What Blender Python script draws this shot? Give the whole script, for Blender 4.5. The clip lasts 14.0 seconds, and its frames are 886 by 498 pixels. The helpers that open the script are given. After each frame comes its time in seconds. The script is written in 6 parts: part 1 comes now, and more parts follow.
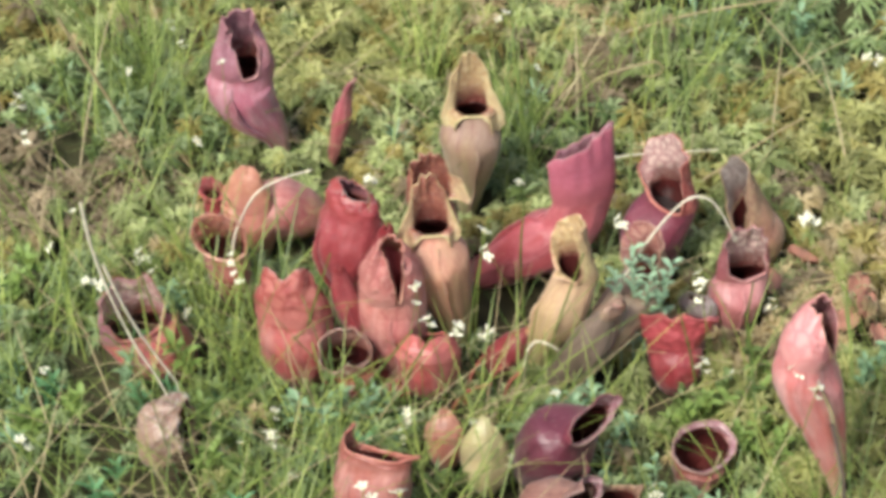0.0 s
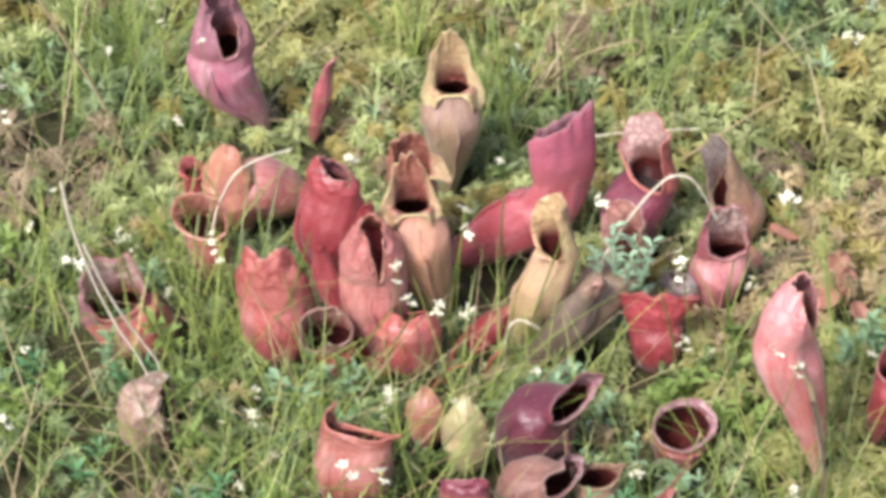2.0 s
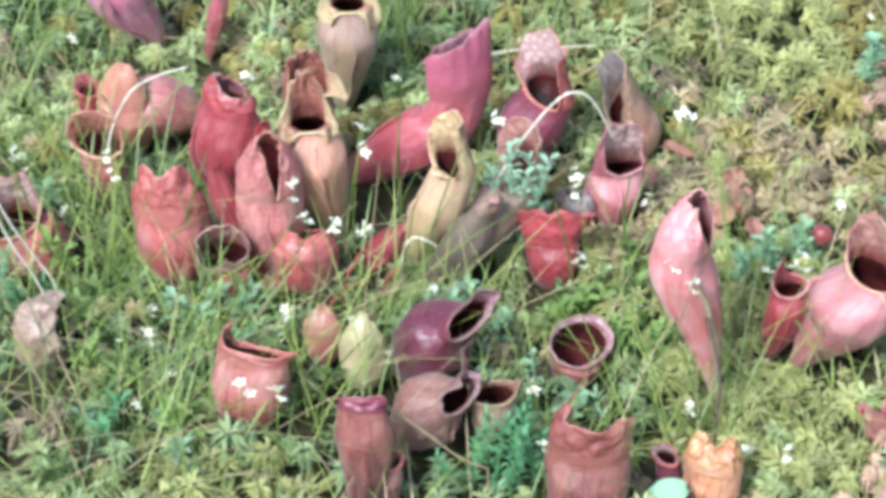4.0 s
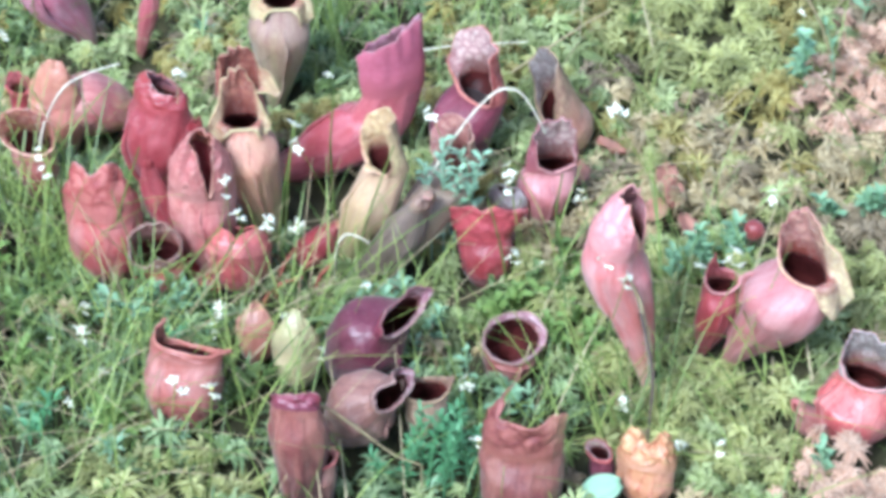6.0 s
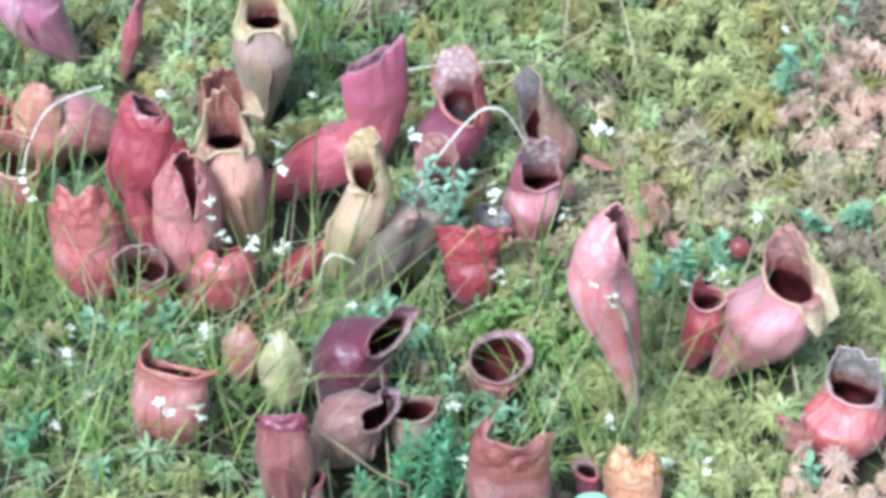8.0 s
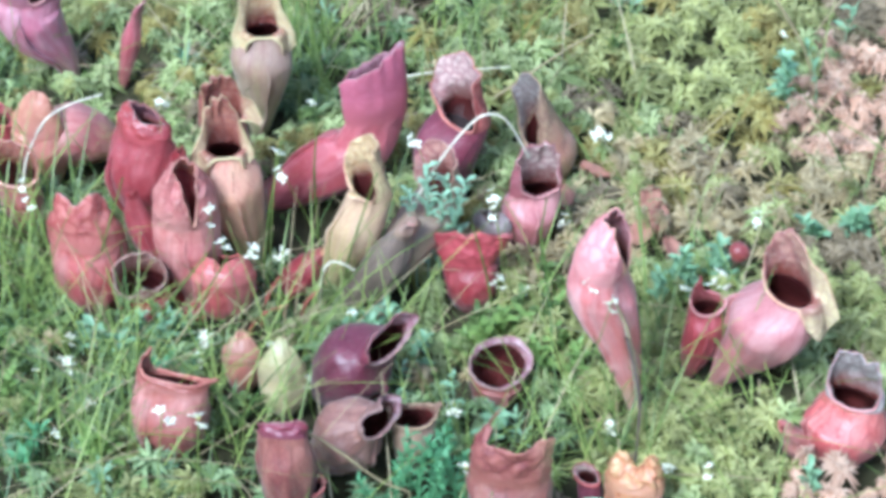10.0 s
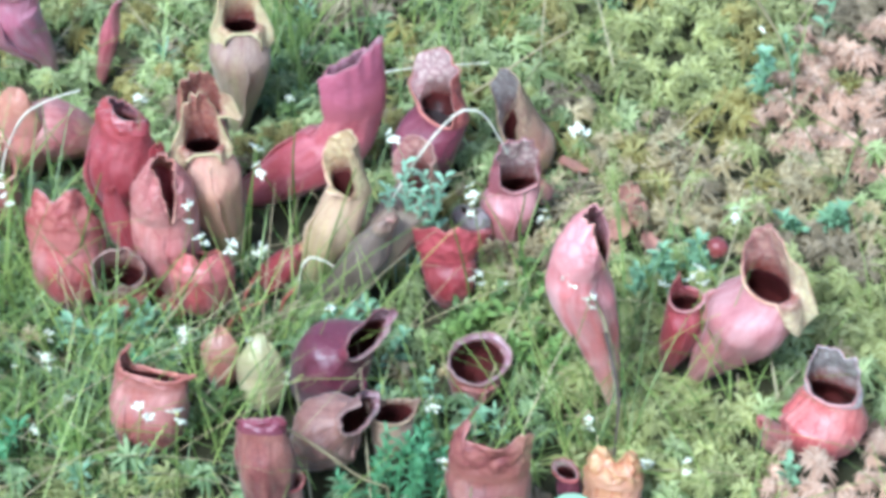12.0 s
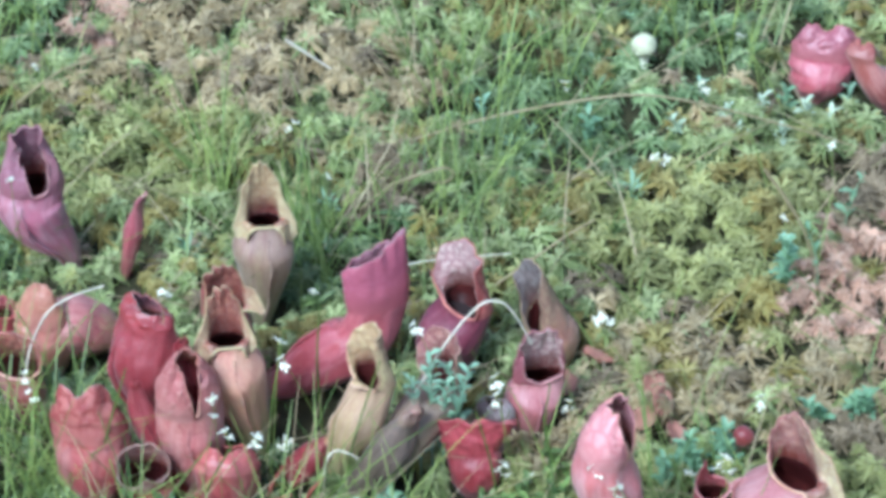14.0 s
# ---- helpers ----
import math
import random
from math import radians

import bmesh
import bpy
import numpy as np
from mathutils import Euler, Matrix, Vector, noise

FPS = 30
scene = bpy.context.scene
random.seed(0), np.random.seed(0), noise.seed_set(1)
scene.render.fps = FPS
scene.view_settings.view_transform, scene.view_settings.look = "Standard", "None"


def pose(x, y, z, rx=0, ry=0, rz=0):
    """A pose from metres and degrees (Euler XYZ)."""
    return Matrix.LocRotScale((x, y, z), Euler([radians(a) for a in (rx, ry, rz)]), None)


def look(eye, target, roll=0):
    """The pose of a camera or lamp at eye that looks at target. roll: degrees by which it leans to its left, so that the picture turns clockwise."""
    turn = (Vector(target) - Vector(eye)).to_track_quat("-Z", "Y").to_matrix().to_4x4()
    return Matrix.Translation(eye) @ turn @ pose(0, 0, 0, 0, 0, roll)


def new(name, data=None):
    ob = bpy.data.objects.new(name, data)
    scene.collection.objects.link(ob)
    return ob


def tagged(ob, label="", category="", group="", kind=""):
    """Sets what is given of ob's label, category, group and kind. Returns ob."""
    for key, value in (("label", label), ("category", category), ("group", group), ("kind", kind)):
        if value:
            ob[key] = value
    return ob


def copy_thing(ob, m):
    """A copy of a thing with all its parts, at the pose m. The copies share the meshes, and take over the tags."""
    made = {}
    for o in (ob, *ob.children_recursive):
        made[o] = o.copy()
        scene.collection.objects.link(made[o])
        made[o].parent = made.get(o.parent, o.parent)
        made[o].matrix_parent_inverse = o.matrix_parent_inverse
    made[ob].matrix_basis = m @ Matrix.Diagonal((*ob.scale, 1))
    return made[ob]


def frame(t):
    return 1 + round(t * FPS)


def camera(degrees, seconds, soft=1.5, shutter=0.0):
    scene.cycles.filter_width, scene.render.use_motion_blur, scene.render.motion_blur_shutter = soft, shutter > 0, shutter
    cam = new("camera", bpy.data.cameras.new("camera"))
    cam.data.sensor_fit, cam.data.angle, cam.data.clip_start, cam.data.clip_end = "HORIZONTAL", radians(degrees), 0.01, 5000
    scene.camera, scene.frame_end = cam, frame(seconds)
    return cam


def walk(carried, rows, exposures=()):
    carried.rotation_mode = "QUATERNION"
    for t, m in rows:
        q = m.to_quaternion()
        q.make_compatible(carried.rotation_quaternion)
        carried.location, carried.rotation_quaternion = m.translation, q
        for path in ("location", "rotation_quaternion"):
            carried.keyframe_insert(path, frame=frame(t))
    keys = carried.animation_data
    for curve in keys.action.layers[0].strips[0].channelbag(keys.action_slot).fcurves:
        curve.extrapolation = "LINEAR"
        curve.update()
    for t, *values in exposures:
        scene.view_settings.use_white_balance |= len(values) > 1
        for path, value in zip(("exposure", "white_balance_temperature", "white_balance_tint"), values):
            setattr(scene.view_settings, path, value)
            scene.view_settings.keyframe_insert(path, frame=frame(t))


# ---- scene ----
# A clump of pitcher plants in a sphagnum bog, filmed through a long lens from standing height.
cam = camera(17.0, 14.0, soft=4.3, shutter=0.0)
EYE = (0.0, -1.585, 1.378)
ROWS = [
    (0.0, 50.637, 2.182, 3.338),
    (0.5, 50.588, 2.305, 3.184),
    (1.0, 50.389, 2.250, 3.165),
    (1.5, 50.324, 2.000, 3.169),
    (2.0, 50.217, 2.007, 2.997),
    (2.5, 49.895, 1.944, 2.669),
    (3.0, 49.351, 1.619, 2.385),
    (3.5, 48.909, 1.285, 1.919),
    (4.0, 48.581, 0.847, 1.364),
    (4.2, 48.492, 0.675, 1.152),
    (6.3, 48.518, 0.048, 0.213),
    (6.5, 48.585, -0.054, 0.242),
    (7.0, 48.852, -0.116, 0.164),
    (7.5, 49.000, -0.000, -0.000),
    (8.0, 48.882, 0.281, -0.243),
    (10.5, 49.020, 0.507, -0.449),
    (11.0, 48.976, 0.348, -0.518),
    (11.5, 48.907, 0.288, -0.734),
    (12.0, 48.922, 0.268, -0.786),
    (12.5, 49.251, 0.524, -0.993),
    (13.0, 49.666, 0.584, -1.033),
    (13.5, 50.727, 0.859, -1.109),
    (14.0, 52.619, 1.063, -0.836),

]
EXPOSURES = [(0.0, 0.29, 6500, 3), (0.5, 0.34, 6450, 8), (1.5, 0.38, 6400, 14), (2.0, 0.48, 6300, 12), (3.0, 0.44, 5900, 4), (3.5, 0.30, 5880, 1), (4.0, 0.64, 5350, 2), (6.5, 0.68, 4880, 1), (7.5, 0.63, 4850, 0), (10.5, 0.60, 4780, -1), (11.0, 0.62, 4780, -2), (12.0, 0.58, 4780, -3), (12.5, 0.45, 4780, -3), (13.0, 0.41, 4780, -2), (13.5, 0.36, 4780, -2), (14.0, 0.24, 4750, -1)]
walk(cam, [(t, pose(*EYE, rx, ry, rz)) for t, rx, ry, rz in ROWS], EXPOSURES)

# ---- world and sun: bright overcast
world = bpy.data.worlds.new("world")
scene.world = world
world.use_nodes = True
wn = world.node_tree.nodes
sky = wn.new("ShaderNodeTexSky")
sky.sky_type, sky.sun_disc = "NISHITA", False
sky.sun_elevation, sky.sun_rotation = radians(52), radians(215)
sky.air_density, sky.dust_density = 1.0, 4.0
wn["Background"].inputs["Strength"].default_value = 0.15
world.node_tree.links.new(sky.outputs[0], wn["Background"].inputs["Color"])
sun = new("sun", bpy.data.lights.new("sun", "SUN"))
sun.data.energy, sun.data.angle, sun.data.color = 3.25, radians(16), (1.0, 0.97, 0.93)
sun.matrix_world = look((-1.2, -1.5, 2.7), (0.0, 0.2, 0.0))


# ---- materials
class Nodes:
    """A small builder for node materials."""

    def __init__(self, name, rough=0.6):
        self.mat = bpy.data.materials.new(name)
        self.mat.use_nodes = True
        self.tree = self.mat.node_tree
        self.bsdf = self.tree.nodes["Principled BSDF"]
        self.out = self.tree.nodes["Material Output"]
        self.bsdf.inputs["Roughness"].default_value = rough

    def node(self, kind, **values):
        n = self.tree.nodes.new("ShaderNode" + kind)
        for key, value in values.items():
            n.inputs[key].default_value = value
        return n

    def link(self, a, b):
        self.tree.links.new(a, b)

    def noise(self, scale, detail=3.0, space="Object"):
        c = self.node("TexCoord")
        n = self.node("TexNoise", Scale=scale, Detail=detail)
        self.link(c.outputs[space], n.inputs["Vector"])
        return n.outputs["Fac"]

    def ramp(self, fac, stops):
        r = self.node("ValToRGB")
        e = r.color_ramp.elements
        while len(e) < len(stops):
            e.new(0.5)
        for k, (p, col) in zip(e, stops):
            k.position, k.color = p, (*col, 1)
        self.link(fac, r.inputs["Fac"])
        return r.outputs["Color"]

    def mix(self, fac, a, b, blend="MIX"):
        m = self.node("MixRGB")
        m.blend_type = blend
        for value, socket in ((fac, m.inputs["Fac"]), (a, m.inputs["Color1"]), (b, m.inputs["Color2"])):
            if hasattr(value, "is_output"):
                self.link(value, socket)
            elif socket.name == "Fac":
                socket.default_value = value
            else:
                socket.default_value = (*value, 1)
        return m.outputs["Color"]

    def math(self, op, a, b=0.0):
        m = self.node("Math")
        m.operation = op
        for value, socket in ((a, m.inputs[0]), (b, m.inputs[1])):
            if hasattr(value, "is_output"):
                self.link(value, socket)
            else:
                socket.default_value = value
        return m.outputs[0]

    def bump(self, height, strength, distance):
        b = self.node("Bump", Strength=strength, Distance=distance)
        self.link(height, b.inputs["Height"])
        self.link(b.outputs["Normal"], self.bsdf.inputs["Normal"])

    def colour(self, c):
        if hasattr(c, "is_output"):
            self.link(c, self.bsdf.inputs["Base Color"])
        else:
            self.bsdf.inputs["Base Color"].default_value = (*c, 1)

    def see_through(self, c, amount):
        """Lets part of the light pass, as thin leaves do."""
        t = self.node("BsdfTranslucent")
        if hasattr(c, "is_output"):
            self.link(c, t.inputs["Color"])
        else:
            t.inputs["Color"].default_value = (*c, 1)
        m = self.node("MixShader", Fac=amount)
        self.link(self.bsdf.outputs[0], m.inputs[1])
        self.link(t.outputs[0], m.inputs[2])
        self.link(m.outputs[0], self.out.inputs["Surface"])


TOPS = {}


def skin_material(name, foot, low, high, vein, net=0.35, rough=0.42, bloom=(0.66, 0.36, 0.32)):
    """Pitcher skin: foot to mouth tint along the tube, branching veins, blotches."""
    n = Nodes(name, rough)
    TOPS[name.split("_")[0]] = [0.8 * (0.75 * h + 0.25 * p) for h, p in zip(high, bloom)]
    uv = n.node("UVMap")
    sep = n.node("SeparateXYZ")
    n.link(uv.outputs[0], sep.inputs[0])
    blot = n.noise(38.0, 4.0)
    # long streaks up the tube
    stretch = n.node("Mapping")
    stretch.inputs["Scale"].default_value = (9.0, 1.1, 1.0)
    n.link(uv.outputs[0], stretch.inputs["Vector"])
    warp = n.node("TexNoise", Scale=1.6, Detail=4.0, Distortion=0.9)
    n.link(stretch.outputs[0], warp.inputs["Vector"])
    streak = warp.outputs["Fac"]
    along = n.math("ADD", sep.outputs[1], n.math("ADD", n.math("MULTIPLY", n.math("SUBTRACT", blot, 0.5), 0.6), n.math("MULTIPLY", n.math("SUBTRACT", streak, 0.5), 0.8)))
    col = n.ramp(along, [(0.10, foot), (0.42, low), (0.86, high)])
    # veins that run up the tube, wavering
    wob = n.noise(70.0, 2.0)
    rib = n.math("ABSOLUTE", n.math("SINE", n.math("ADD", n.math("MULTIPLY", sep.outputs[0], 50.26548), n.math("MULTIPLY", wob, 7.0))))
    line = n.math("POWER", n.math("SUBTRACT", 1.0, rib), 3.0)
    # a net of finer veins
    c = n.node("TexCoord")
    vor = n.node("TexVoronoi", Scale=170.0)
    vor.feature = "DISTANCE_TO_EDGE"
    n.link(c.outputs["Object"], vor.inputs["Vector"])
    cell = n.math("SUBTRACT", 1.0, n.math("MINIMUM", n.math("MULTIPLY", vor.outputs["Distance"], 7.0), 1.0))
    fac = n.math("MULTIPLY", n.math("MAXIMUM", line, n.math("MULTIPLY", cell, n.math("MULTIPLY", blot, 0.9))), net)
    col = n.mix(fac, col, vein)
    pale = n.ramp(n.math("MULTIPLY", n.math("ADD", n.noise(34.0, 4.0), streak), 0.5), [(0.46, (0, 0, 0)), (0.62, (1, 1, 1))])
    col = n.mix(n.math("MULTIPLY", pale, 0.5), col, bloom)
    info = n.node("ObjectInfo")
    hsv = n.node("HueSaturation")
    n.link(col, hsv.inputs["Color"])
    n.link(n.math("ADD", 0.71, n.math("MULTIPLY", info.outputs["Random"], 0.2)), hsv.inputs["Value"])
    speck = n.noise(420.0, 2.0)
    col = n.mix(n.math("MULTIPLY", n.math("GREATER_THAN", speck, 0.66), 0.15), hsv.outputs["Color"], (0.62, 0.5, 0.38))
    n.colour(col)
    n.link(n.math("ADD", rough - 0.02, n.math("MULTIPLY", blot, 0.25)), n.bsdf.inputs["Roughness"])
    n.bsdf.inputs["Coat Weight"].default_value = 0.36
    n.bsdf.inputs["Coat Roughness"].default_value = 0.32
    n.bsdf.inputs["Sheen Weight"].default_value = 0.14
    n.bsdf.inputs["Sheen Roughness"].default_value = 0.45
    n.bump(n.math("ADD", n.math("ADD", n.math("MULTIPLY", fac, 0.5), n.math("MULTIPLY", streak, 1.6)), n.math("ADD", n.noise(150.0, 3.0), n.math("MULTIPLY", n.noise(70.0, 3.0), 1.6))), 0.5, 0.0018)
    n.see_through(col, 0.12)
    return n.mat


def hood_material(name, flesh, vein, net=0.8, lobe=(0.70, 0.58, 0.32), hair_amount=0.3, relief=0.0026, scale=120.0, throat=(0.22, 0.05, 0.035)):
    """Hood skin: pale flesh between a net of veins, pale outer lobes, a haze of fine hairs on the inner side."""
    n = Nodes(name, 0.44)
    c = n.node("TexCoord")
    warp = n.node("TexNoise", Scale=70.0, Detail=2.0)
    n.link(c.outputs["Object"], warp.inputs["Vector"])
    shift = n.node("VectorMath")
    shift.operation = "SCALE"
    n.link(warp.outputs["Color"], shift.inputs[0])
    shift.inputs["Scale"].default_value = 0.011
    place = n.node("VectorMath")
    place.operation = "ADD"
    n.link(c.outputs["Object"], place.inputs[0])
    n.link(shift.outputs[0], place.inputs[1])
    vor = n.node("TexVoronoi", Scale=scale)
    vor.feature = "DISTANCE_TO_EDGE"
    n.link(place.outputs[0], vor.inputs["Vector"])
    blot = n.noise(45.0, 4.0)
    dome = n.math("MINIMUM", n.math("MULTIPLY", vor.outputs["Distance"], 3.2), 1.0)
    cell = n.math("SUBTRACT", 1.0, n.math("SQRT", dome))
    fac = n.math("MULTIPLY", n.math("ADD", n.math("MULTIPLY", cell, 1.25), n.math("MULTIPLY", n.math("SUBTRACT", blot, 0.3), 0.7)), net)
    col = n.mix(n.math("MINIMUM", n.math("MAXIMUM", fac, 0.0), 1.0), flesh, vein)
    top = TOPS.get(name.split("_")[0])
    if top and name.endswith("back"):
        # the tint of the tube runs on into the foot of the hood
        uv = n.node("UVMap")
        sep = n.node("SeparateXYZ")
        n.link(uv.outputs[0], sep.inputs[0])
        rise = n.math("ADD", sep.outputs[1], n.math("MULTIPLY", n.math("SUBTRACT", blot, 0.5), 0.5))
        col = n.mix(n.ramp(rise, [(0.05, (0, 0, 0)), (0.5, (1, 1, 1))]), top, col)
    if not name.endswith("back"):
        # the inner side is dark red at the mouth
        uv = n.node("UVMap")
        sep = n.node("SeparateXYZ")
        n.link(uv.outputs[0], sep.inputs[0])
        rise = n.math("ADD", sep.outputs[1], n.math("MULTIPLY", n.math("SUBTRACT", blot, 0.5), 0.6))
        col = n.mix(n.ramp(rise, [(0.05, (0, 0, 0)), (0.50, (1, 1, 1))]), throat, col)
    at = n.node("Attribute")
    at.attribute_name = "lobe"
    part_lobe = n.math("MULTIPLY", at.outputs["Fac"], n.math("SUBTRACT", 1.0, n.math("MULTIPLY", cell, 0.5)))
    col = n.mix(part_lobe, col, lobe)
    hair = n.noise(900.0, 1.0)
    col = n.mix(n.math("MULTIPLY", n.math("GREATER_THAN", hair, 0.6), hair_amount), col, (0.7, 0.66, 0.6))
    n.colour(col)
    n.bsdf.inputs["Coat Weight"].default_value = 0.32
    n.bsdf.inputs["Coat Roughness"].default_value = 0.35
    n.bump(n.math("ADD", n.math("MULTIPLY", hair, hair_amount * 0.4), n.math("ADD", dome, n.math("MULTIPLY", n.noise(160.0, 3.0), 0.7))), 0.6, relief * 0.3)
    n.see_through(col, 0.18)
    return n.mat


def leaf_material(name, dark, light, tip=None, rough=0.55, scale=30.0, through_leaf=0.25):
    """Leaves and moss: two tints by clump and by single leaf, paler towards the tip."""
    n = Nodes(name, rough)
    geo = n.node("NewGeometry")
    big = n.noise(scale, 3.0)
    fac = n.math("ADD", n.math("MULTIPLY", geo.outputs["Random Per Island"], 0.5), n.math("MULTIPLY", n.math("SUBTRACT", big, 0.25), 1.0))
    col = n.ramp(fac, [(0.15, dark), (0.85, light)])
    if tip:
        at = n.node("Attribute")
        at.attribute_name = "tip"
        col = n.mix(n.math("MULTIPLY", n.math("POWER", at.outputs["Fac"], 1.4), 0.85), col, tip)
        tone = n.node("Attribute")
        tone.attribute_name = "tone"
        vary = n.node("HueSaturation")
        n.link(col, vary.inputs["Color"])
        n.link(n.math("ADD", 0.71, n.math("MULTIPLY", tone.outputs["Fac"], 0.54)), vary.inputs["Value"])
        col = vary.outputs["Color"]
    n.colour(col)
    n.bump(n.noise(600.0, 2.0), 0.3, 0.0008)
    n.see_through(col, through_leaf)
    return n.mat


def plain_material(name, a, b, scale=80.0, rough=0.6):
    n = Nodes(name, rough)
    n.colour(n.ramp(n.noise(scale, 4.0), [(0.3, a), (0.7, b)]))
    n.bump(n.noise(scale * 5, 3.0), 0.4, 0.001)
    return n.mat


SKIN = {
    "MAUVE": skin_material("mauve_skin", (0.40, 0.24, 0.22), (0.52, 0.17, 0.24), (0.46, 0.12, 0.17), (0.26, 0.05, 0.085), 0.35, 0.4, (0.68, 0.44, 0.48)),
    "PINK": skin_material("pink_skin", (0.362, 0.128, 0.096), (0.522, 0.116, 0.137), (0.534, 0.117, 0.155), (0.310, 0.037, 0.055)),
    "ROSE": skin_material("rose_skin", (0.66, 0.52, 0.30), (0.80, 0.22, 0.20), (0.86, 0.30, 0.30), (0.56, 0.09, 0.10), 0.5, 0.34, (0.92, 0.62, 0.58)),
    "BLUSH": skin_material("blush_skin", (0.42, 0.10, 0.08), (0.42, 0.07, 0.08), (0.57, 0.14, 0.16), (0.34, 0.03, 0.05), 0.55, 0.36, (0.60, 0.22, 0.25)),
    "OLIVE": skin_material("olive_skin", (0.36, 0.37, 0.13), (0.64, 0.48, 0.22), (0.68, 0.45, 0.27), (0.42, 0.13, 0.14), 0.42, 0.42, (0.72, 0.54, 0.34)),
    "TAN": skin_material("tan_skin", (0.34, 0.35, 0.13), (0.66, 0.40, 0.22), (0.74, 0.34, 0.24), (0.42, 0.10, 0.09), 0.42, 0.42, (0.72, 0.48, 0.3)),
    "BRICK": skin_material("brick_skin", (0.22, 0.10, 0.07), (0.36, 0.095, 0.08), (0.43, 0.135, 0.105), (0.24, 0.04, 0.04), 0.45),
    "CRIMSON": skin_material("crimson_skin", (0.312, 0.063, 0.056), (0.36, 0.042, 0.052), (0.42, 0.055, 0.068), (0.241, 0.025, 0.034), 0.55, 0.36, (0.52, 0.15, 0.16)),
    "SALMON": skin_material("salmon_skin", (0.54, 0.36, 0.18), (0.60, 0.20, 0.19), (0.64, 0.26, 0.22), (0.42, 0.06, 0.07), 0.7),
    "CORAL": skin_material("coral_skin", (0.34, 0.08, 0.07), (0.56, 0.105, 0.105), (0.60, 0.15, 0.13), (0.34, 0.03, 0.04), 0.75),
    "PLUM": skin_material("plum_skin", (0.15, 0.06, 0.075), (0.15, 0.03, 0.055), (0.20, 0.036, 0.062), (0.08, 0.01, 0.02), 0.4, 0.36, (0.30, 0.08, 0.12)),
    "WINE": skin_material("wine_skin", (0.16, 0.06, 0.055), (0.23, 0.06, 0.058), (0.33, 0.10, 0.08), (0.10, 0.02, 0.02), 0.6, 0.45, (0.46, 0.22, 0.16)),
    "DUSK": skin_material("dusk_skin", (0.17, 0.09, 0.07), (0.28, 0.12, 0.09), (0.36, 0.17, 0.125), (0.14, 0.04, 0.04), 0.6, 0.45, (0.56, 0.36, 0.29)),
    "KHAKI": skin_material("khaki_skin", (0.22, 0.18, 0.10), (0.36, 0.26, 0.16), (0.40, 0.26, 0.19), (0.24, 0.10, 0.09), 0.45, 0.42, (0.56, 0.42, 0.3)),
    "HUSK": skin_material("husk_skin", (0.12, 0.10, 0.06), (0.20, 0.145, 0.10), (0.26, 0.18, 0.14), (0.11, 0.06, 0.05), 0.5, 0.5, (0.32, 0.24, 0.18)),
    "VEINED": skin_material("veined_skin", (0.34, 0.36, 0.14), (0.52, 0.37, 0.21), (0.52, 0.33, 0.24), (0.32, 0.11, 0.12), 0.6, 0.42, (0.60, 0.45, 0.34)),
    "DUSTY": skin_material("dusty_skin", (0.46, 0.19, 0.16), (0.62, 0.21, 0.21), (0.66, 0.27, 0.27), (0.40, 0.08, 0.10), 0.4, 0.4, (0.76, 0.46, 0.43)),
    "PEACH": skin_material("peach_skin", (0.481, 0.306, 0.152), (0.620, 0.253, 0.162), (0.689, 0.246, 0.182), (0.475, 0.130, 0.081), 0.3),
    "LIME": skin_material("lime_skin", (0.40, 0.38, 0.15), (0.50, 0.44, 0.20), (0.54, 0.43, 0.23), (0.42, 0.24, 0.14), 0.45, 0.42, (0.60, 0.52, 0.33)),
    "ORANGE": skin_material("orange_skin", (0.40, 0.14, 0.07), (0.58, 0.25, 0.12), (0.62, 0.30, 0.14), (0.44, 0.10, 0.05), 0.85),
    "DRY": skin_material("dry_skin", (0.248, 0.171, 0.105), (0.365, 0.245, 0.146), (0.436, 0.282, 0.184), (0.199, 0.078, 0.054), 0.5, 0.7),
}
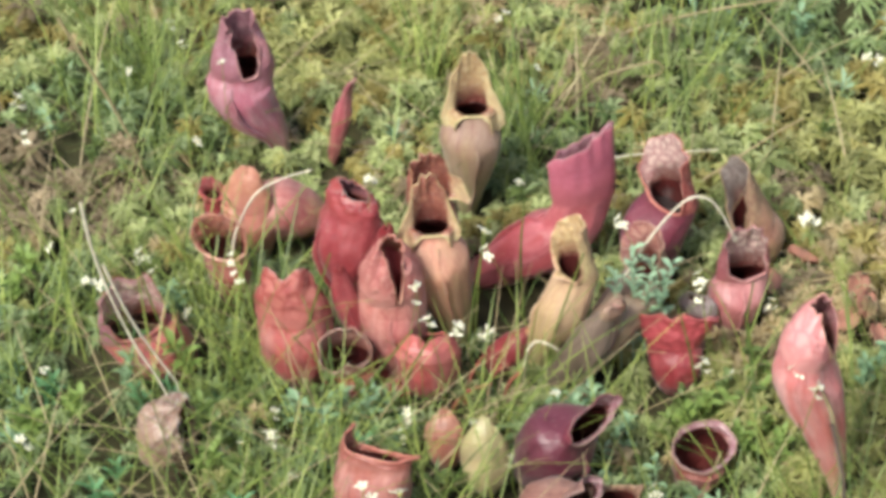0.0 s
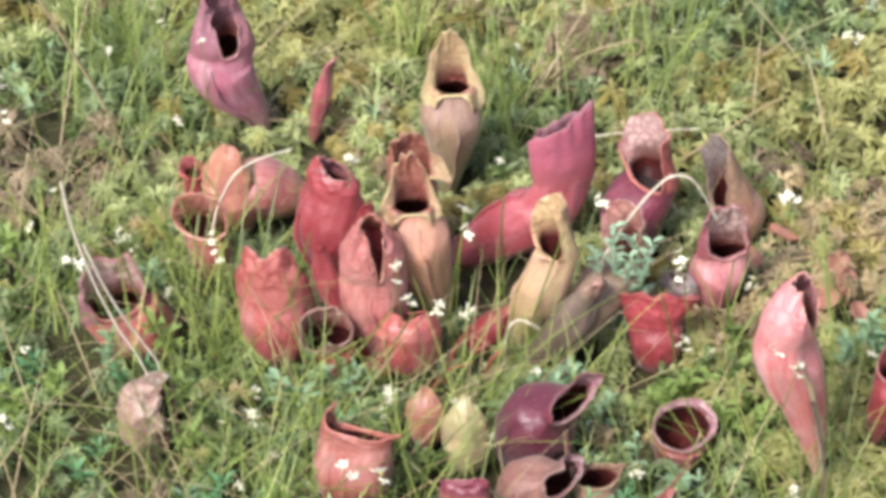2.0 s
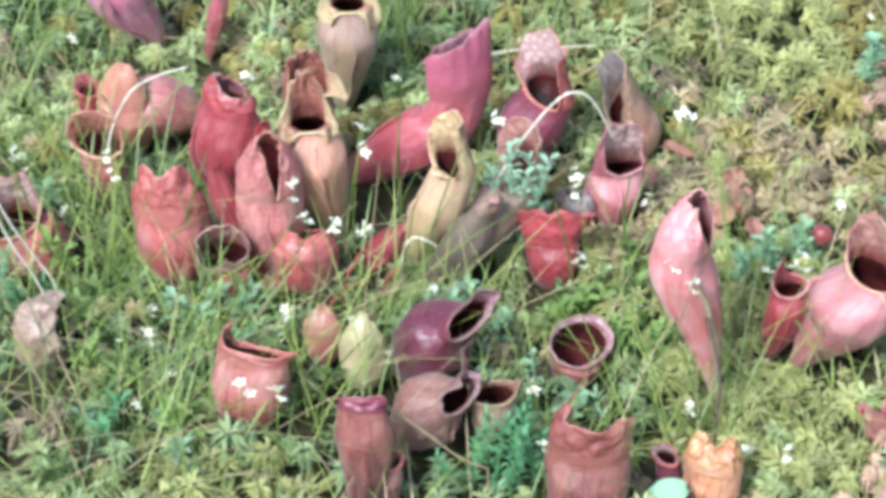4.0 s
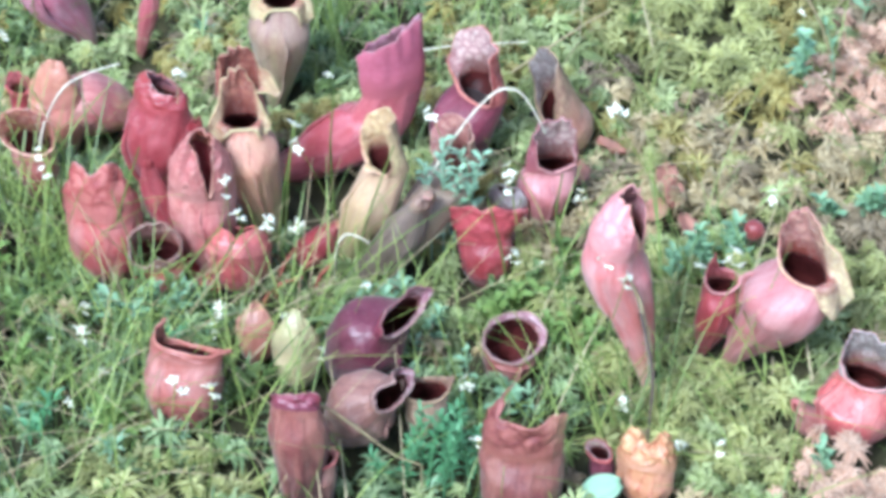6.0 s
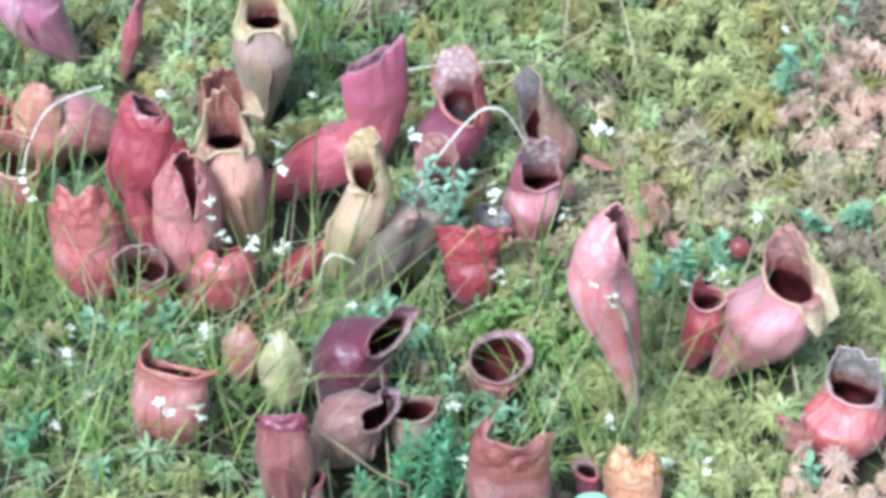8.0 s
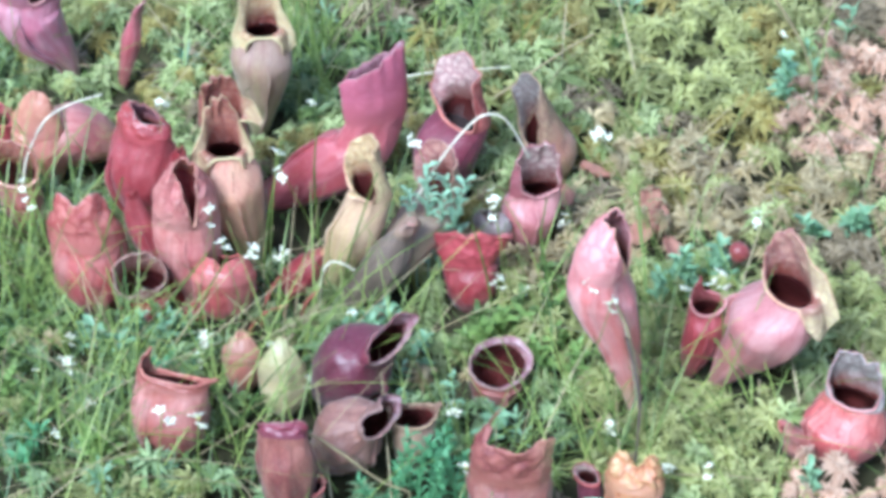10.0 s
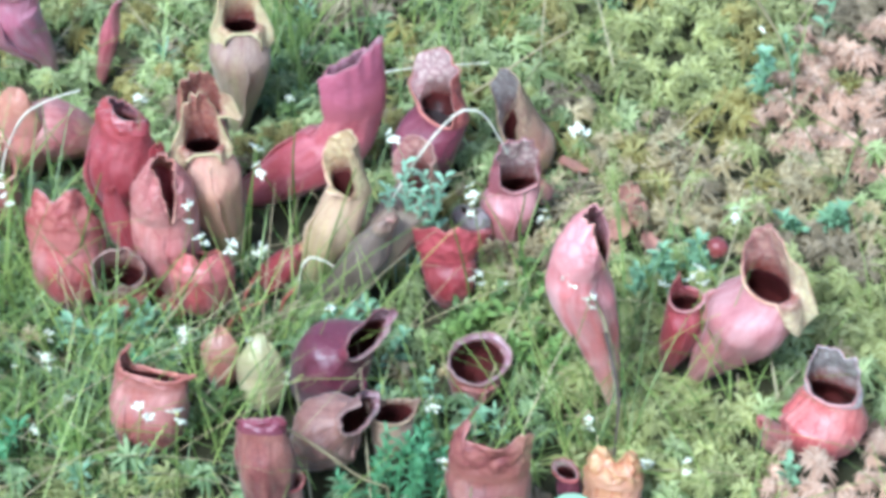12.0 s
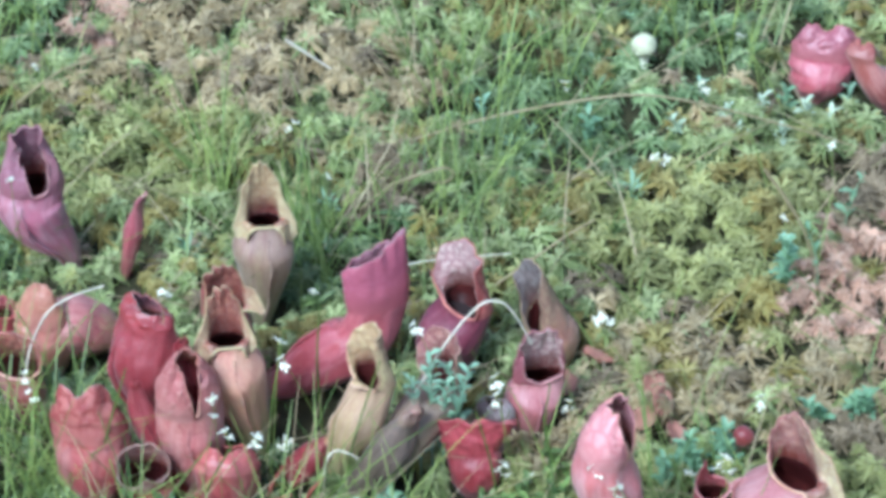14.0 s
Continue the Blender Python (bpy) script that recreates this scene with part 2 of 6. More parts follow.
HOOD = {
    "MAUVE": hood_material("mauve_hood", (0.516, 0.327, 0.327), (0.303, 0.114, 0.150)),
    "PINK": hood_material("pink_hood", (0.78, 0.55, 0.46), (0.50, 0.18, 0.17), 0.7),
    "ROSE": hood_material("rose_hood", (0.72, 0.40, 0.40), (0.58, 0.20, 0.24), 0.7),
    "VIOLET": hood_material("violet_hood", (0.46, 0.24, 0.28), (0.27, 0.09, 0.14), 0.6),
    "OLIVE": hood_material("olive_hood", (0.72, 0.56, 0.30), (0.48, 0.24, 0.12), 0.6),
    "BRICK": hood_material("brick_hood", (0.539, 0.221, 0.150), (0.327, 0.079, 0.067)),
    "CRIMSON": hood_material("crimson_hood", (0.563, 0.162, 0.162), (0.374, 0.055, 0.079), 0.7),
    "SALMON": hood_material("salmon_hood", (0.704, 0.303, 0.185), (0.563, 0.150, 0.114), 0.7),
    "CORAL": hood_material("coral_hood", (0.681, 0.256, 0.197), (0.492, 0.103, 0.091), 0.7),
    "PLUM": hood_material("plum_hood", (0.80, 0.62, 0.55), (0.40, 0.14, 0.16), 0.7),
    "WINE": hood_material("wine_hood", (0.42, 0.18, 0.13), (0.22, 0.06, 0.05)),
    "DUSK": hood_material("dusk_hood", (0.563, 0.303, 0.232), (0.350, 0.114, 0.114)),
    "PEACH": hood_material("peach_hood", (0.720, 0.398, 0.244), (0.610, 0.232, 0.138), 0.5),
    "LIME": hood_material("lime_hood", (0.586, 0.516, 0.209), (0.516, 0.350, 0.162), 0.5),
    "ORANGE": hood_material("orange_hood", (0.720, 0.445, 0.185), (0.634, 0.209, 0.103), 0.6),
    "GREYHAIR": hood_material("grey_hairy_hood", (0.42, 0.36, 0.33), (0.17, 0.11, 0.11), 0.6, hair_amount=0.45),
    "DRY": hood_material("dry_hood", (0.54, 0.34, 0.22), (0.232, 0.126, 0.091)),
}
YELLOW_LOBE, PEACH_LOBE = (0.70, 0.58, 0.30), (0.72, 0.42, 0.24)
# the outer side of the hoods
BACK = {
    "MAUVE": hood_material("mauve_hood_back", (0.448, 0.216, 0.264), (0.288, 0.088, 0.128), 0.5, (0.66, 0.30, 0.26), 0.05, 0.0014),
    "PINK": hood_material("pink_hood_back", (0.464, 0.168, 0.192), (0.272, 0.056, 0.080), 0.5, PEACH_LOBE, 0.05, 0.0016),
    "ROSE": hood_material("rose_hood_back", (0.86, 0.42, 0.41), (0.64, 0.17, 0.19), 0.6, PEACH_LOBE, 0.08, 0.0010, 95.0),
    "BLUSH": hood_material("blush_hood_back", (0.512, 0.144, 0.208), (0.384, 0.072, 0.104), 0.3, PEACH_LOBE, 0.04, 0.0004),
    "OLIVE": hood_material("olive_hood_back", (0.528, 0.400, 0.224), (0.368, 0.176, 0.128), 0.55, YELLOW_LOBE, 0.06, 0.0030),
    "TAN": hood_material("tan_hood_back", (0.56, 0.37, 0.23), (0.304, 0.128, 0.112), 0.5, YELLOW_LOBE, 0.06, 0.0020),
    "BRICK": hood_material("brick_hood_back", (0.416, 0.144, 0.112), (0.256, 0.056, 0.048), 0.6, YELLOW_LOBE, 0.06, 0.0024),
    "CRIMSON": hood_material("crimson_hood_back", (0.416, 0.056, 0.068), (0.240, 0.024, 0.032), 0.6, PEACH_LOBE, 0.04, 0.0030),
    "CARMINE": hood_material("carmine_hood_back", (0.52, 0.090, 0.105), (0.34, 0.042, 0.055), 0.6, PEACH_LOBE, 0.05, 0.0030),
    "CRIMSONSMOOTH": hood_material("crimson_smooth_hood_back", (0.368, 0.056, 0.060), (0.256, 0.028, 0.036), 0.4, PEACH_LOBE, 0.03, 0.0010),
    "SALMON": hood_material("salmon_hood_back", (0.544, 0.240, 0.208), (0.400, 0.096, 0.096), 0.65, PEACH_LOBE, 0.08, 0.0034),
    "CORAL": hood_material("coral_hood_back", (0.528, 0.184, 0.152), (0.336, 0.056, 0.056), 0.8, PEACH_LOBE, 0.06, 0.0020, 100.0),
    "CORALSMOOTH": hood_material("coral_smooth_hood_back", (0.544, 0.152, 0.136), (0.384, 0.072, 0.072), 0.5, PEACH_LOBE, 0.04, 0.0014),
    "PLUM": hood_material("plum_hood_back", (0.272, 0.056, 0.088), (0.144, 0.024, 0.036), 0.5, PEACH_LOBE, 0.04, 0.0014),
    "WINE": hood_material("wine_hood_back", (0.352, 0.120, 0.096), (0.176, 0.036, 0.040), 0.75, PEACH_LOBE, 0.06, 0.0020, 95.0),
    "DUSK": hood_material("dusk_hood_back", (0.336, 0.200, 0.168), (0.192, 0.072, 0.072), 0.6, PEACH_LOBE, 0.08, 0.0026),
    "KHAKI": hood_material("khaki_hood_back", (0.368, 0.248, 0.176), (0.224, 0.096, 0.080), 0.5, PEACH_LOBE, 0.08, 0.0018),
    "PEACH": hood_material("peach_hood_back", (0.560, 0.272, 0.176), (0.464, 0.152, 0.104), 0.55, PEACH_LOBE, 0.06, 0.0022),
    "PEACHSMOOTH": hood_material("peach_smooth_hood_back", (0.528, 0.264, 0.176), (0.432, 0.152, 0.112), 0.5, PEACH_LOBE, 0.05, 0.0012),
    "LIME": hood_material("lime_hood_back", (0.464, 0.432, 0.200), (0.416, 0.288, 0.152), 0.5, YELLOW_LOBE, 0.06, 0.0014),
    "ORANGE": hood_material("orange_hood_back", (0.592, 0.368, 0.168), (0.448, 0.144, 0.064), 0.8, YELLOW_LOBE, 0.06, 0.0026, 100.0),
    "GREYHAIR": hood_material("grey_hairy_hood_back", (0.52, 0.45, 0.42), (0.26, 0.13, 0.15), 0.5, PEACH_LOBE, 0.55, 0.0024),
    "DRYPALE": hood_material("hairy_dry_hood_back", (0.44, 0.29, 0.21), (0.26, 0.12, 0.10), 0.6, YELLOW_LOBE, 0.5, 0.0036),
    "DRY": hood_material("dry_hood_back", (0.400, 0.248, 0.176), (0.224, 0.088, 0.064), 0.75, YELLOW_LOBE, 0.3, 0.0036),
}
LIP = {
    "YELLOW": plain_material("yellow_lip", (0.50, 0.41, 0.19), (0.62, 0.53, 0.29), 60, 0.45),
    "SALMONLIP": plain_material("salmon_lip", (0.56, 0.26, 0.19), (0.64, 0.38, 0.28), 60, 0.45),
    "CORALLIP": plain_material("coral_lip", (0.50, 0.15, 0.12), (0.58, 0.26, 0.2), 60, 0.4),
    "PEACHLIP": plain_material("peach_lip", (0.58, 0.31, 0.19), (0.66, 0.44, 0.29), 60, 0.45),
    "GREYLIP": plain_material("greyish_pink_lip", (0.36, 0.20, 0.17), (0.47, 0.32, 0.28), 60, 0.4),
    "ORANGELIP": plain_material("orange_lip", (0.60, 0.28, 0.1), (0.66, 0.36, 0.16), 60, 0.5),
    "PINKLIP": plain_material("pink_lip", (0.50, 0.20, 0.20), (0.58, 0.32, 0.3), 60, 0.4),
    "DRYLIP": plain_material("dry_lip", (0.30, 0.19, 0.11), (0.42, 0.3, 0.18), 60, 0.7),
    "REDLIP": plain_material("red_lip", (0.42, 0.08, 0.08), (0.5, 0.14, 0.12), 60, 0.4),
}
HAIR = plain_material("pale_hair", (0.6, 0.55, 0.5), (0.72, 0.68, 0.62), 200, 0.6)
# inner skin of the tubes: dark red, darkened further for the shade inside
INNER = plain_material("glossy_shaded_inner_skin", (0.035, 0.008, 0.009), (0.10, 0.02, 0.018), 50, 0.35)
MOSS = {
    "green": leaf_material("green_moss", (0.09, 0.13, 0.03), (0.30, 0.35, 0.115), (0.53, 0.565, 0.27), 0.75, 9.0),
    "lime": leaf_material("yellow_green_moss", (0.13, 0.135, 0.03), (0.33, 0.335, 0.10), (0.52, 0.51, 0.215), 0.75, 9.0),
    "straw": leaf_material("straw_moss", (0.24, 0.17, 0.07), (0.46, 0.35, 0.17), (0.58, 0.47, 0.28), 0.75, 9.0),
    "russet": leaf_material("russet_moss", (0.44, 0.24, 0.15), (0.64, 0.40, 0.275), (0.71, 0.52, 0.385), 0.75, 9.0),
    "deep": leaf_material("deep_green_moss", (0.06, 0.105, 0.035), (0.20, 0.28, 0.10), (0.44, 0.52, 0.26), 0.75, 9.0),
    "ochre": leaf_material("ochre_moss", (0.13, 0.095, 0.015), (0.31, 0.24, 0.055), (0.47, 0.415, 0.155), 0.75, 9.0),
    "brown": leaf_material("brown_moss", (0.12, 0.09, 0.045), (0.28, 0.21, 0.12), (0.40, 0.31, 0.2), 0.8, 9.0),
}
GRASS = leaf_material("grass_blade", (0.055, 0.115, 0.02), (0.41, 0.48, 0.12), None, 0.45, 25.0, 0.3)
STRAW = leaf_material("dry_grass", (0.34, 0.26, 0.13), (0.56, 0.46, 0.27), None, 0.6, 12.0, 0.2)
HERB = leaf_material("herb_leaf", (0.065, 0.11, 0.025), (0.27, 0.345, 0.11), None, 0.5, 25.0, 0.25)
TEAL = leaf_material("blue_green_leaf", (0.18, 0.32, 0.16), (0.44, 0.57, 0.36), None, 0.4, 25.0, 0.2)
FERN = leaf_material("feathery_leaf", (0.07, 0.22, 0.085), (0.29, 0.49, 0.23), None, 0.5, 25.0, 0.25)
REDSTEM = leaf_material("red_stem", (0.26, 0.07, 0.05), (0.44, 0.15, 0.10), None, 0.5, 40.0, 0.05)
LIMELEAF = leaf_material("lime_herb_leaf", (0.16, 0.26, 0.05), (0.48, 0.58, 0.20), None, 0.5, 30.0, 0.3)
PALE = leaf_material("pale_green_leaf", (0.28, 0.44, 0.28), (0.54, 0.70, 0.48), None, 0.6, 25.0, 0.25)
BLEACHED = leaf_material("bleached_stalk", (0.68, 0.60, 0.46), (0.82, 0.75, 0.62), None, 0.6, 40.0, 0.1)
TWIG = leaf_material("dark_twig", (0.10, 0.07, 0.06), (0.2, 0.14, 0.12), None, 0.7, 40.0, 0.0)
WHITISH = leaf_material("whitish_leaf", (0.48, 0.56, 0.38), (0.74, 0.80, 0.60), None, 0.6, 25.0, 0.25)
SCRAP = leaf_material("withered_leaf", (0.36, 0.14, 0.09), (0.56, 0.3, 0.22), None, 0.7, 40.0, 0.15)
WHITE = plain_material("white_petal", (0.76, 0.72, 0.54), (0.86, 0.84, 0.68), 200, 0.5)
PITH = plain_material("yellow_centre", (0.5, 0.46, 0.14), (0.6, 0.56, 0.2), 200, 0.6)
WATER = Nodes("pitcher_water", 0.05)
WATER.colour((0.03, 0.02, 0.02))
WATER = WATER.mat


# ---- mesh helpers
def part(name, bm, material, parent=None, label=""):
    """Links a bmesh as one smooth mesh object under parent."""
    me = bpy.data.meshes.new(name)
    bm.normal_update()
    bm.to_mesh(me)
    bm.free()
    for p in me.polygons:
        p.use_smooth = True
    me.materials.append(material)
    ob = new(name, me)
    ob.parent = parent
    return tagged(ob, label)


def thing(name, place, label, category, group="", kind=""):
    """An empty at the base of a thing, which parents its parts."""
    ob = new(name)
    ob.location = place
    ob.empty_display_size = 0.01
    return tagged(ob, label, category, group, kind)


def grid(bm, rows, closed=False, uvs=None):
    """Quads over rows of points; closed joins each row's ends."""
    layer = bm.loops.layers.uv.verify()
    vs = [[bm.verts.new(p) for p in row] for row in rows]
    n = len(vs[0])
    for i in range(len(vs) - 1):
        for j in range(n if closed else n - 1):
            k = (j + 1) % n
            f = bm.faces.new((vs[i][j], vs[i][k], vs[i + 1][k], vs[i + 1][j]))
            for loop, (a, b) in zip(f.loops, ((i, j), (i, j + 1), (i + 1, j + 1), (i + 1, j))):
                loop[layer].uv = (b / n, a / (len(vs) - 1))
    return vs


def thicken(ob, thickness):
    m = ob.modifiers.new("thickness", "SOLIDIFY")
    m.thickness, m.offset = thickness, -1.0
    return ob


def sweep(bm, points, radii, sides=6):
    """A round stem along points."""
    pts = [Vector(p) for p in points]
    ref = Vector((0.31, 0.2, 0.93))
    rows = []
    for i, p in enumerate(pts):
        t = (pts[min(i + 1, len(pts) - 1)] - pts[max(i - 1, 0)]).normalized()
        a = t.cross(ref).normalized()
        b = t.cross(a)
        r = radii[i] if hasattr(radii, "__len__") else radii
        rows.append([p + (a * math.cos(q) + b * math.sin(q)) * r for q in (2 * math.pi * k / sides for k in range(sides))])
    grid(bm, rows, True)


def smooth(a, b, x):
    x = min(1.0, max(0.0, (x - a) / (b - a)))
    return x * x * (3 - 2 * x)


# ---- the bog floor
def ground_z(x, y):
    """Low hummocks of the bog."""
    return 0.010 * noise.noise((x * 5.0, y * 5.0, 0.3)) + 0.006 * noise.noise((x * 14.0, y * 14.0, 2.1)) + 0.012 * smooth(0.2, 0.9, y)


# bare wet hollows: x, y, reach, height
OCCUPIED = [(-0.322, -0.175, 0.030, 0.0), (-0.385, -0.085, 0.030, 0.0), (-0.111, 0.035, 0.05, 0.0), (-0.07, 0.023, 0.04, 0.0), (-0.068, -0.229, 0.022, 0.0), (-0.444, 0.197, 0.02, 0.0)]


def ground():
    xs = np.concatenate([-np.geomspace(1.3, 400, 16)[::-1], np.linspace(-1.2, 1.2, 97), np.geomspace(1.3, 400, 16)])
    ys = np.concatenate([-np.geomspace(1.3, 400, 16)[::-1], np.linspace(-1.2, 1.6, 113), np.geomspace(1.7, 400, 16)])
    bm = bmesh.new()
    grid(bm, [[(x, y, ground_z(x, y) - 0.004) for x in xs] for y in ys])
    ob = part("ground", bm, GROUND)
    return tagged(ob, "wet dark peat and moss floor of a bog", "ground", kind="structure")


gm = Nodes("bog_floor", 0.85)
gm.bsdf.inputs["Specular IOR Level"].default_value = 0.2
far = gm.noise(0.7, 5.0)
fine = gm.noise(60.0, 4.0)
near = gm.ramp(fine, [(0.3, (0.013, 0.012, 0.006)), (0.7, (0.052, 0.044, 0.020))])
# open peat round the clump, a skin of moss further out
spot = gm.node("TexCoord")
away = gm.node("VectorMath")
away.operation = "LENGTH"
gm.link(spot.outputs["Object"], away.inputs[0])
skin_moss = gm.math("MULTIPLY", far, gm.math("MINIMUM", gm.math("MULTIPLY", away.outputs["Value"], 0.5), 1.0))
gm.colour(gm.mix(skin_moss, near, (0.16, 0.17, 0.07)))
gm.bump(fine, 0.6, 0.006)
GROUND = gm.mat
ground()


# ---- pitchers
def along_edge(edge, w, k):
    """Value k of the hood's edge at the angle w (degrees from the back of the mouth), eased between the given angles."""
    w = (w + 180) % 360 - 180
    pts = sorted(edge)
    pts = [(pts[-1][0] - 360, *pts[-1][1:])] + pts + [(pts[0][0] + 360, *pts[0][1:])]
    for p, q in zip(pts, pts[1:]):
        if p[0] <= w <= q[0]:
            a, b = (p[k] if len(p) > k else 0.0), (q[k] if len(q) > k else 0.0)
            return a + (b - a) * smooth(p[0], q[0], w)
    return 0.0


def through_points(points, q):
    """A smooth curve through points of any width, q from 0 to 1."""
    f = min(q, 0.99999) * (len(points) - 1)
    i = int(f)
    t = f - i
    b, c = np.array(points[i]), np.array(points[i + 1])
    a = np.array(points[i - 1]) if i else 2 * b - c
    d = np.array(points[i + 2]) if i + 2 < len(points) else 2 * c - b
    return 0.5 * (2 * b + (c - a) * t + (2 * a - 5 * b + 4 * c - d) * t * t + (3 * b - a - 3 * c + d) * t**3)


def pitcher(label, spine, az, tip, skin, edge, back="", inner="", lip=0.0011, lipmat="REDLIP", crumple=0.05, pucker=0.0, hairs=0, water=0, keel=180, keel_high=0.1, keel_skin="", flute=0.02, neck=0.0, squeeze=0.55):
    """One pitcher leaf: a tube along a spine of points with radii, and a hood that rises from its rim in one skin.
    az, tip: where the mouth faces (0 is towards -y, 90 towards +x) and how far it looks up; squeeze: how deep the mouth is for its width.
    edge: angle from the back of the mouth, height of the hood there, its outward bend, how far it is a pale lobe."""
    origin = Vector(spine[0][:3])
    a, e = radians(az), radians(tip)
    n = Vector((math.sin(a) * math.cos(e), -math.cos(a) * math.cos(e), math.sin(e)))
    b = Vector((-math.sin(a) * math.sin(e), math.cos(a) * math.sin(e), math.cos(e)))
    right = b.cross(n)
    r = max(p[3] for p in spine)
    seed = Vector((spine[0][0] * 31 + r * 900, spine[0][1] * 27, spine[-1][2] * 40))
    m_along, n_round = 36, 60
    first_angle = 0.0 if abs(az) < 100 else math.pi
    angles = [first_angle - 2 * math.pi * j / n_round for j in range(n_round)]
    curve = [through_points(spine, i / m_along) for i in range(m_along + 1)]
    places = [Vector(c[:3]) - origin for c in curve]
    # rings, turned along the spine without twist, back from the mouth
    rows, side = [], right
    for i in range(m_along, -1, -1):
        q = i / m_along
        t = (places[min(i + 1, m_along)] - places[max(i - 1, 0)]).normalized()
        t = t.lerp(n, smooth(0.55, 1.0, q)).normalized()
        side = (side - t * side.dot(t)).normalized()
        rear = t.cross(side)
        rad = max(0.0008, float(curve[i][3]))
        flat = 1 + (squeeze - 1) * smooth(0.6, 1.0, q)
        row = []
        for w in angles:
            wr = crumple * (1.3 * noise.noise(seed + Vector((math.cos(w) * 1.3, math.sin(w) * 1.3, q * 3.0))) + 0.7 * noise.noise(seed + Vector((math.cos(w) * 3.4, math.sin(w) * 3.4, q * 8.0))))
            wr += flute * math.cos(7 * w + seed.x + 2 * q) * math.sin(math.pi * min(1, q * 1.1))
            rr = rad * (1 + wr)
            row.append(places[i] + rear * (math.cos(w) * rr * flat) + side * (math.sin(w) * rr))
        rows.append(row)
    rows.reverse()
    rim = rows[-1]
    root = thing("pitcher", origin, label, "pitcher plant", "pitchers of the bog")
    # the hood: the wall of the tube runs on past the rim, high at the back, low at the front
    nv = 22
    mr = float(spine[-1][3])
    tall = max(p[1] for p in edge)
    heights = [max(0.0006, along_edge(edge, math.degrees(w), 1)) for w in angles]
    bends = [radians(along_edge(edge, math.degrees(w), 2)) for w in angles]
    lobes = [along_edge(edge, math.degrees(w), 3) for w in angles]
    outs = [b * math.cos(w) + right * math.sin(w) for w in angles]
    heights = [h * (1 + 0.07 * noise.noise(seed + Vector((math.cos(w) * 2.2, math.sin(w) * 2.5, 5.5)))) for h, w in zip(heights, angles)]
    sheet, spot = [], [p.copy() for p in rim]
    lining = []
    shades = [0.0] * (n_round * len(rows))
    for iv in range(nv + 1):
        v = iv / nv
        row, inside = [], []
        for j, w in enumerate(angles):
            high = min(1.0, heights[j] / (0.4 * tall))
            turn = smooth(0.0, 0.38 if bends[j] > 1.2 else 0.85, v)
            bend = bends[j] * turn - neck * math.exp(-((v - 0.18) / 0.14) ** 2) * high
            bend += 0.28 * high * v * v * noise.noise(seed + Vector((math.cos(w) * 3.2, math.sin(w) * 3.2, 9.1)))
            if iv:
                spot[j] = spot[j] + (n * math.cos(bend) + outs[j] * math.sin(bend)) * (heights[j] / nv)
            bulge = high * smooth(0.0, 0.5, v) * (crumple * mr * 1.4 * noise.noise(seed + Vector((math.cos(w) * 2.0, math.sin(w) * 2.0, v * 2.6 + 3.3)))
                                           + (pucker + 0.02) * mr * noise.noise(seed + Vector((math.cos(w) * 5.5, math.sin(w) * 5.5, v * 6.5 + 7.7))))
            face = outs[j] * math.cos(bend) - n * math.sin(bend)
            row.append(spot[j] + face * bulge)
            inside.append(spot[j] + face * (bulge - 0.0011))
            shades.append(lobes[j] * smooth(0.1, 0.6, v))
        sheet.append(row)
        lining.append(inside)
    bm = bmesh.new()
    grid(bm, rows + sheet[1:], True)
    layer = bm.loops.layers.uv.verify()
    for k, f in enumerate(bm.faces):
        i = k // n_round
        f.material_index = int(i >= m_along)
        start, steps = (m_along, nv) if i >= m_along else (0, m_along)
        for loop, up in zip(f.loops, (0, 0, 1, 1)):
            loop[layer].uv.y = (i - start + up) / steps
    tube = part("tube", bm, SKIN[skin], root)
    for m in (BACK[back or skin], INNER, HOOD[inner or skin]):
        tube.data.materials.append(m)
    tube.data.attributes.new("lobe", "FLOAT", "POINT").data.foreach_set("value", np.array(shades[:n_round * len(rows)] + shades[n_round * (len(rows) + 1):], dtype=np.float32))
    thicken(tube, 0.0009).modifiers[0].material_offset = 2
    bm = bmesh.new()
    grid(bm, [row[::-1] for row in lining], True)
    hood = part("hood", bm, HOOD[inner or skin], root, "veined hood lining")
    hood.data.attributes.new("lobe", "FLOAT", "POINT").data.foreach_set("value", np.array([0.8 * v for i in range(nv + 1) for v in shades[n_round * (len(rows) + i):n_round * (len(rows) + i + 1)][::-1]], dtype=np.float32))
    if hairs:
        rng = random.Random(int(abs(seed.x) * 100))
        tufts = bmesh.new()
        for _ in range(520):
            j, iv = rng.randrange(n_round), int(nv * rng.uniform(0.25, 1) ** 0.6)
            if heights[j] < 0.45 * tall:
                continue
            p = sheet[min(iv, nv)][j].lerp(sheet[min(iv + 1, nv)][(j + 1) % n_round], rng.random())
            way = (n * rng.uniform(0.0, 0.9) - outs[j] * rng.uniform(0.2, 1.0) * (1 if hairs == 1 else -1) + right * rng.uniform(-0.6, 0.6)).normalized()
            thin = way.cross(Vector((rng.random(), rng.random(), rng.random()))).normalized() * 0.00016
            tufts.faces.new((tufts.verts.new(p - thin), tufts.verts.new(p + thin), tufts.verts.new(p + way * rng.uniform(0.0012, 0.003))))
        part("hairs", tufts, HAIR, root, "short pale hairs")
    # the rolled lip: full at the front of the mouth, a fine seam round the hood
    bm = bmesh.new()
    ring, radii = [], []
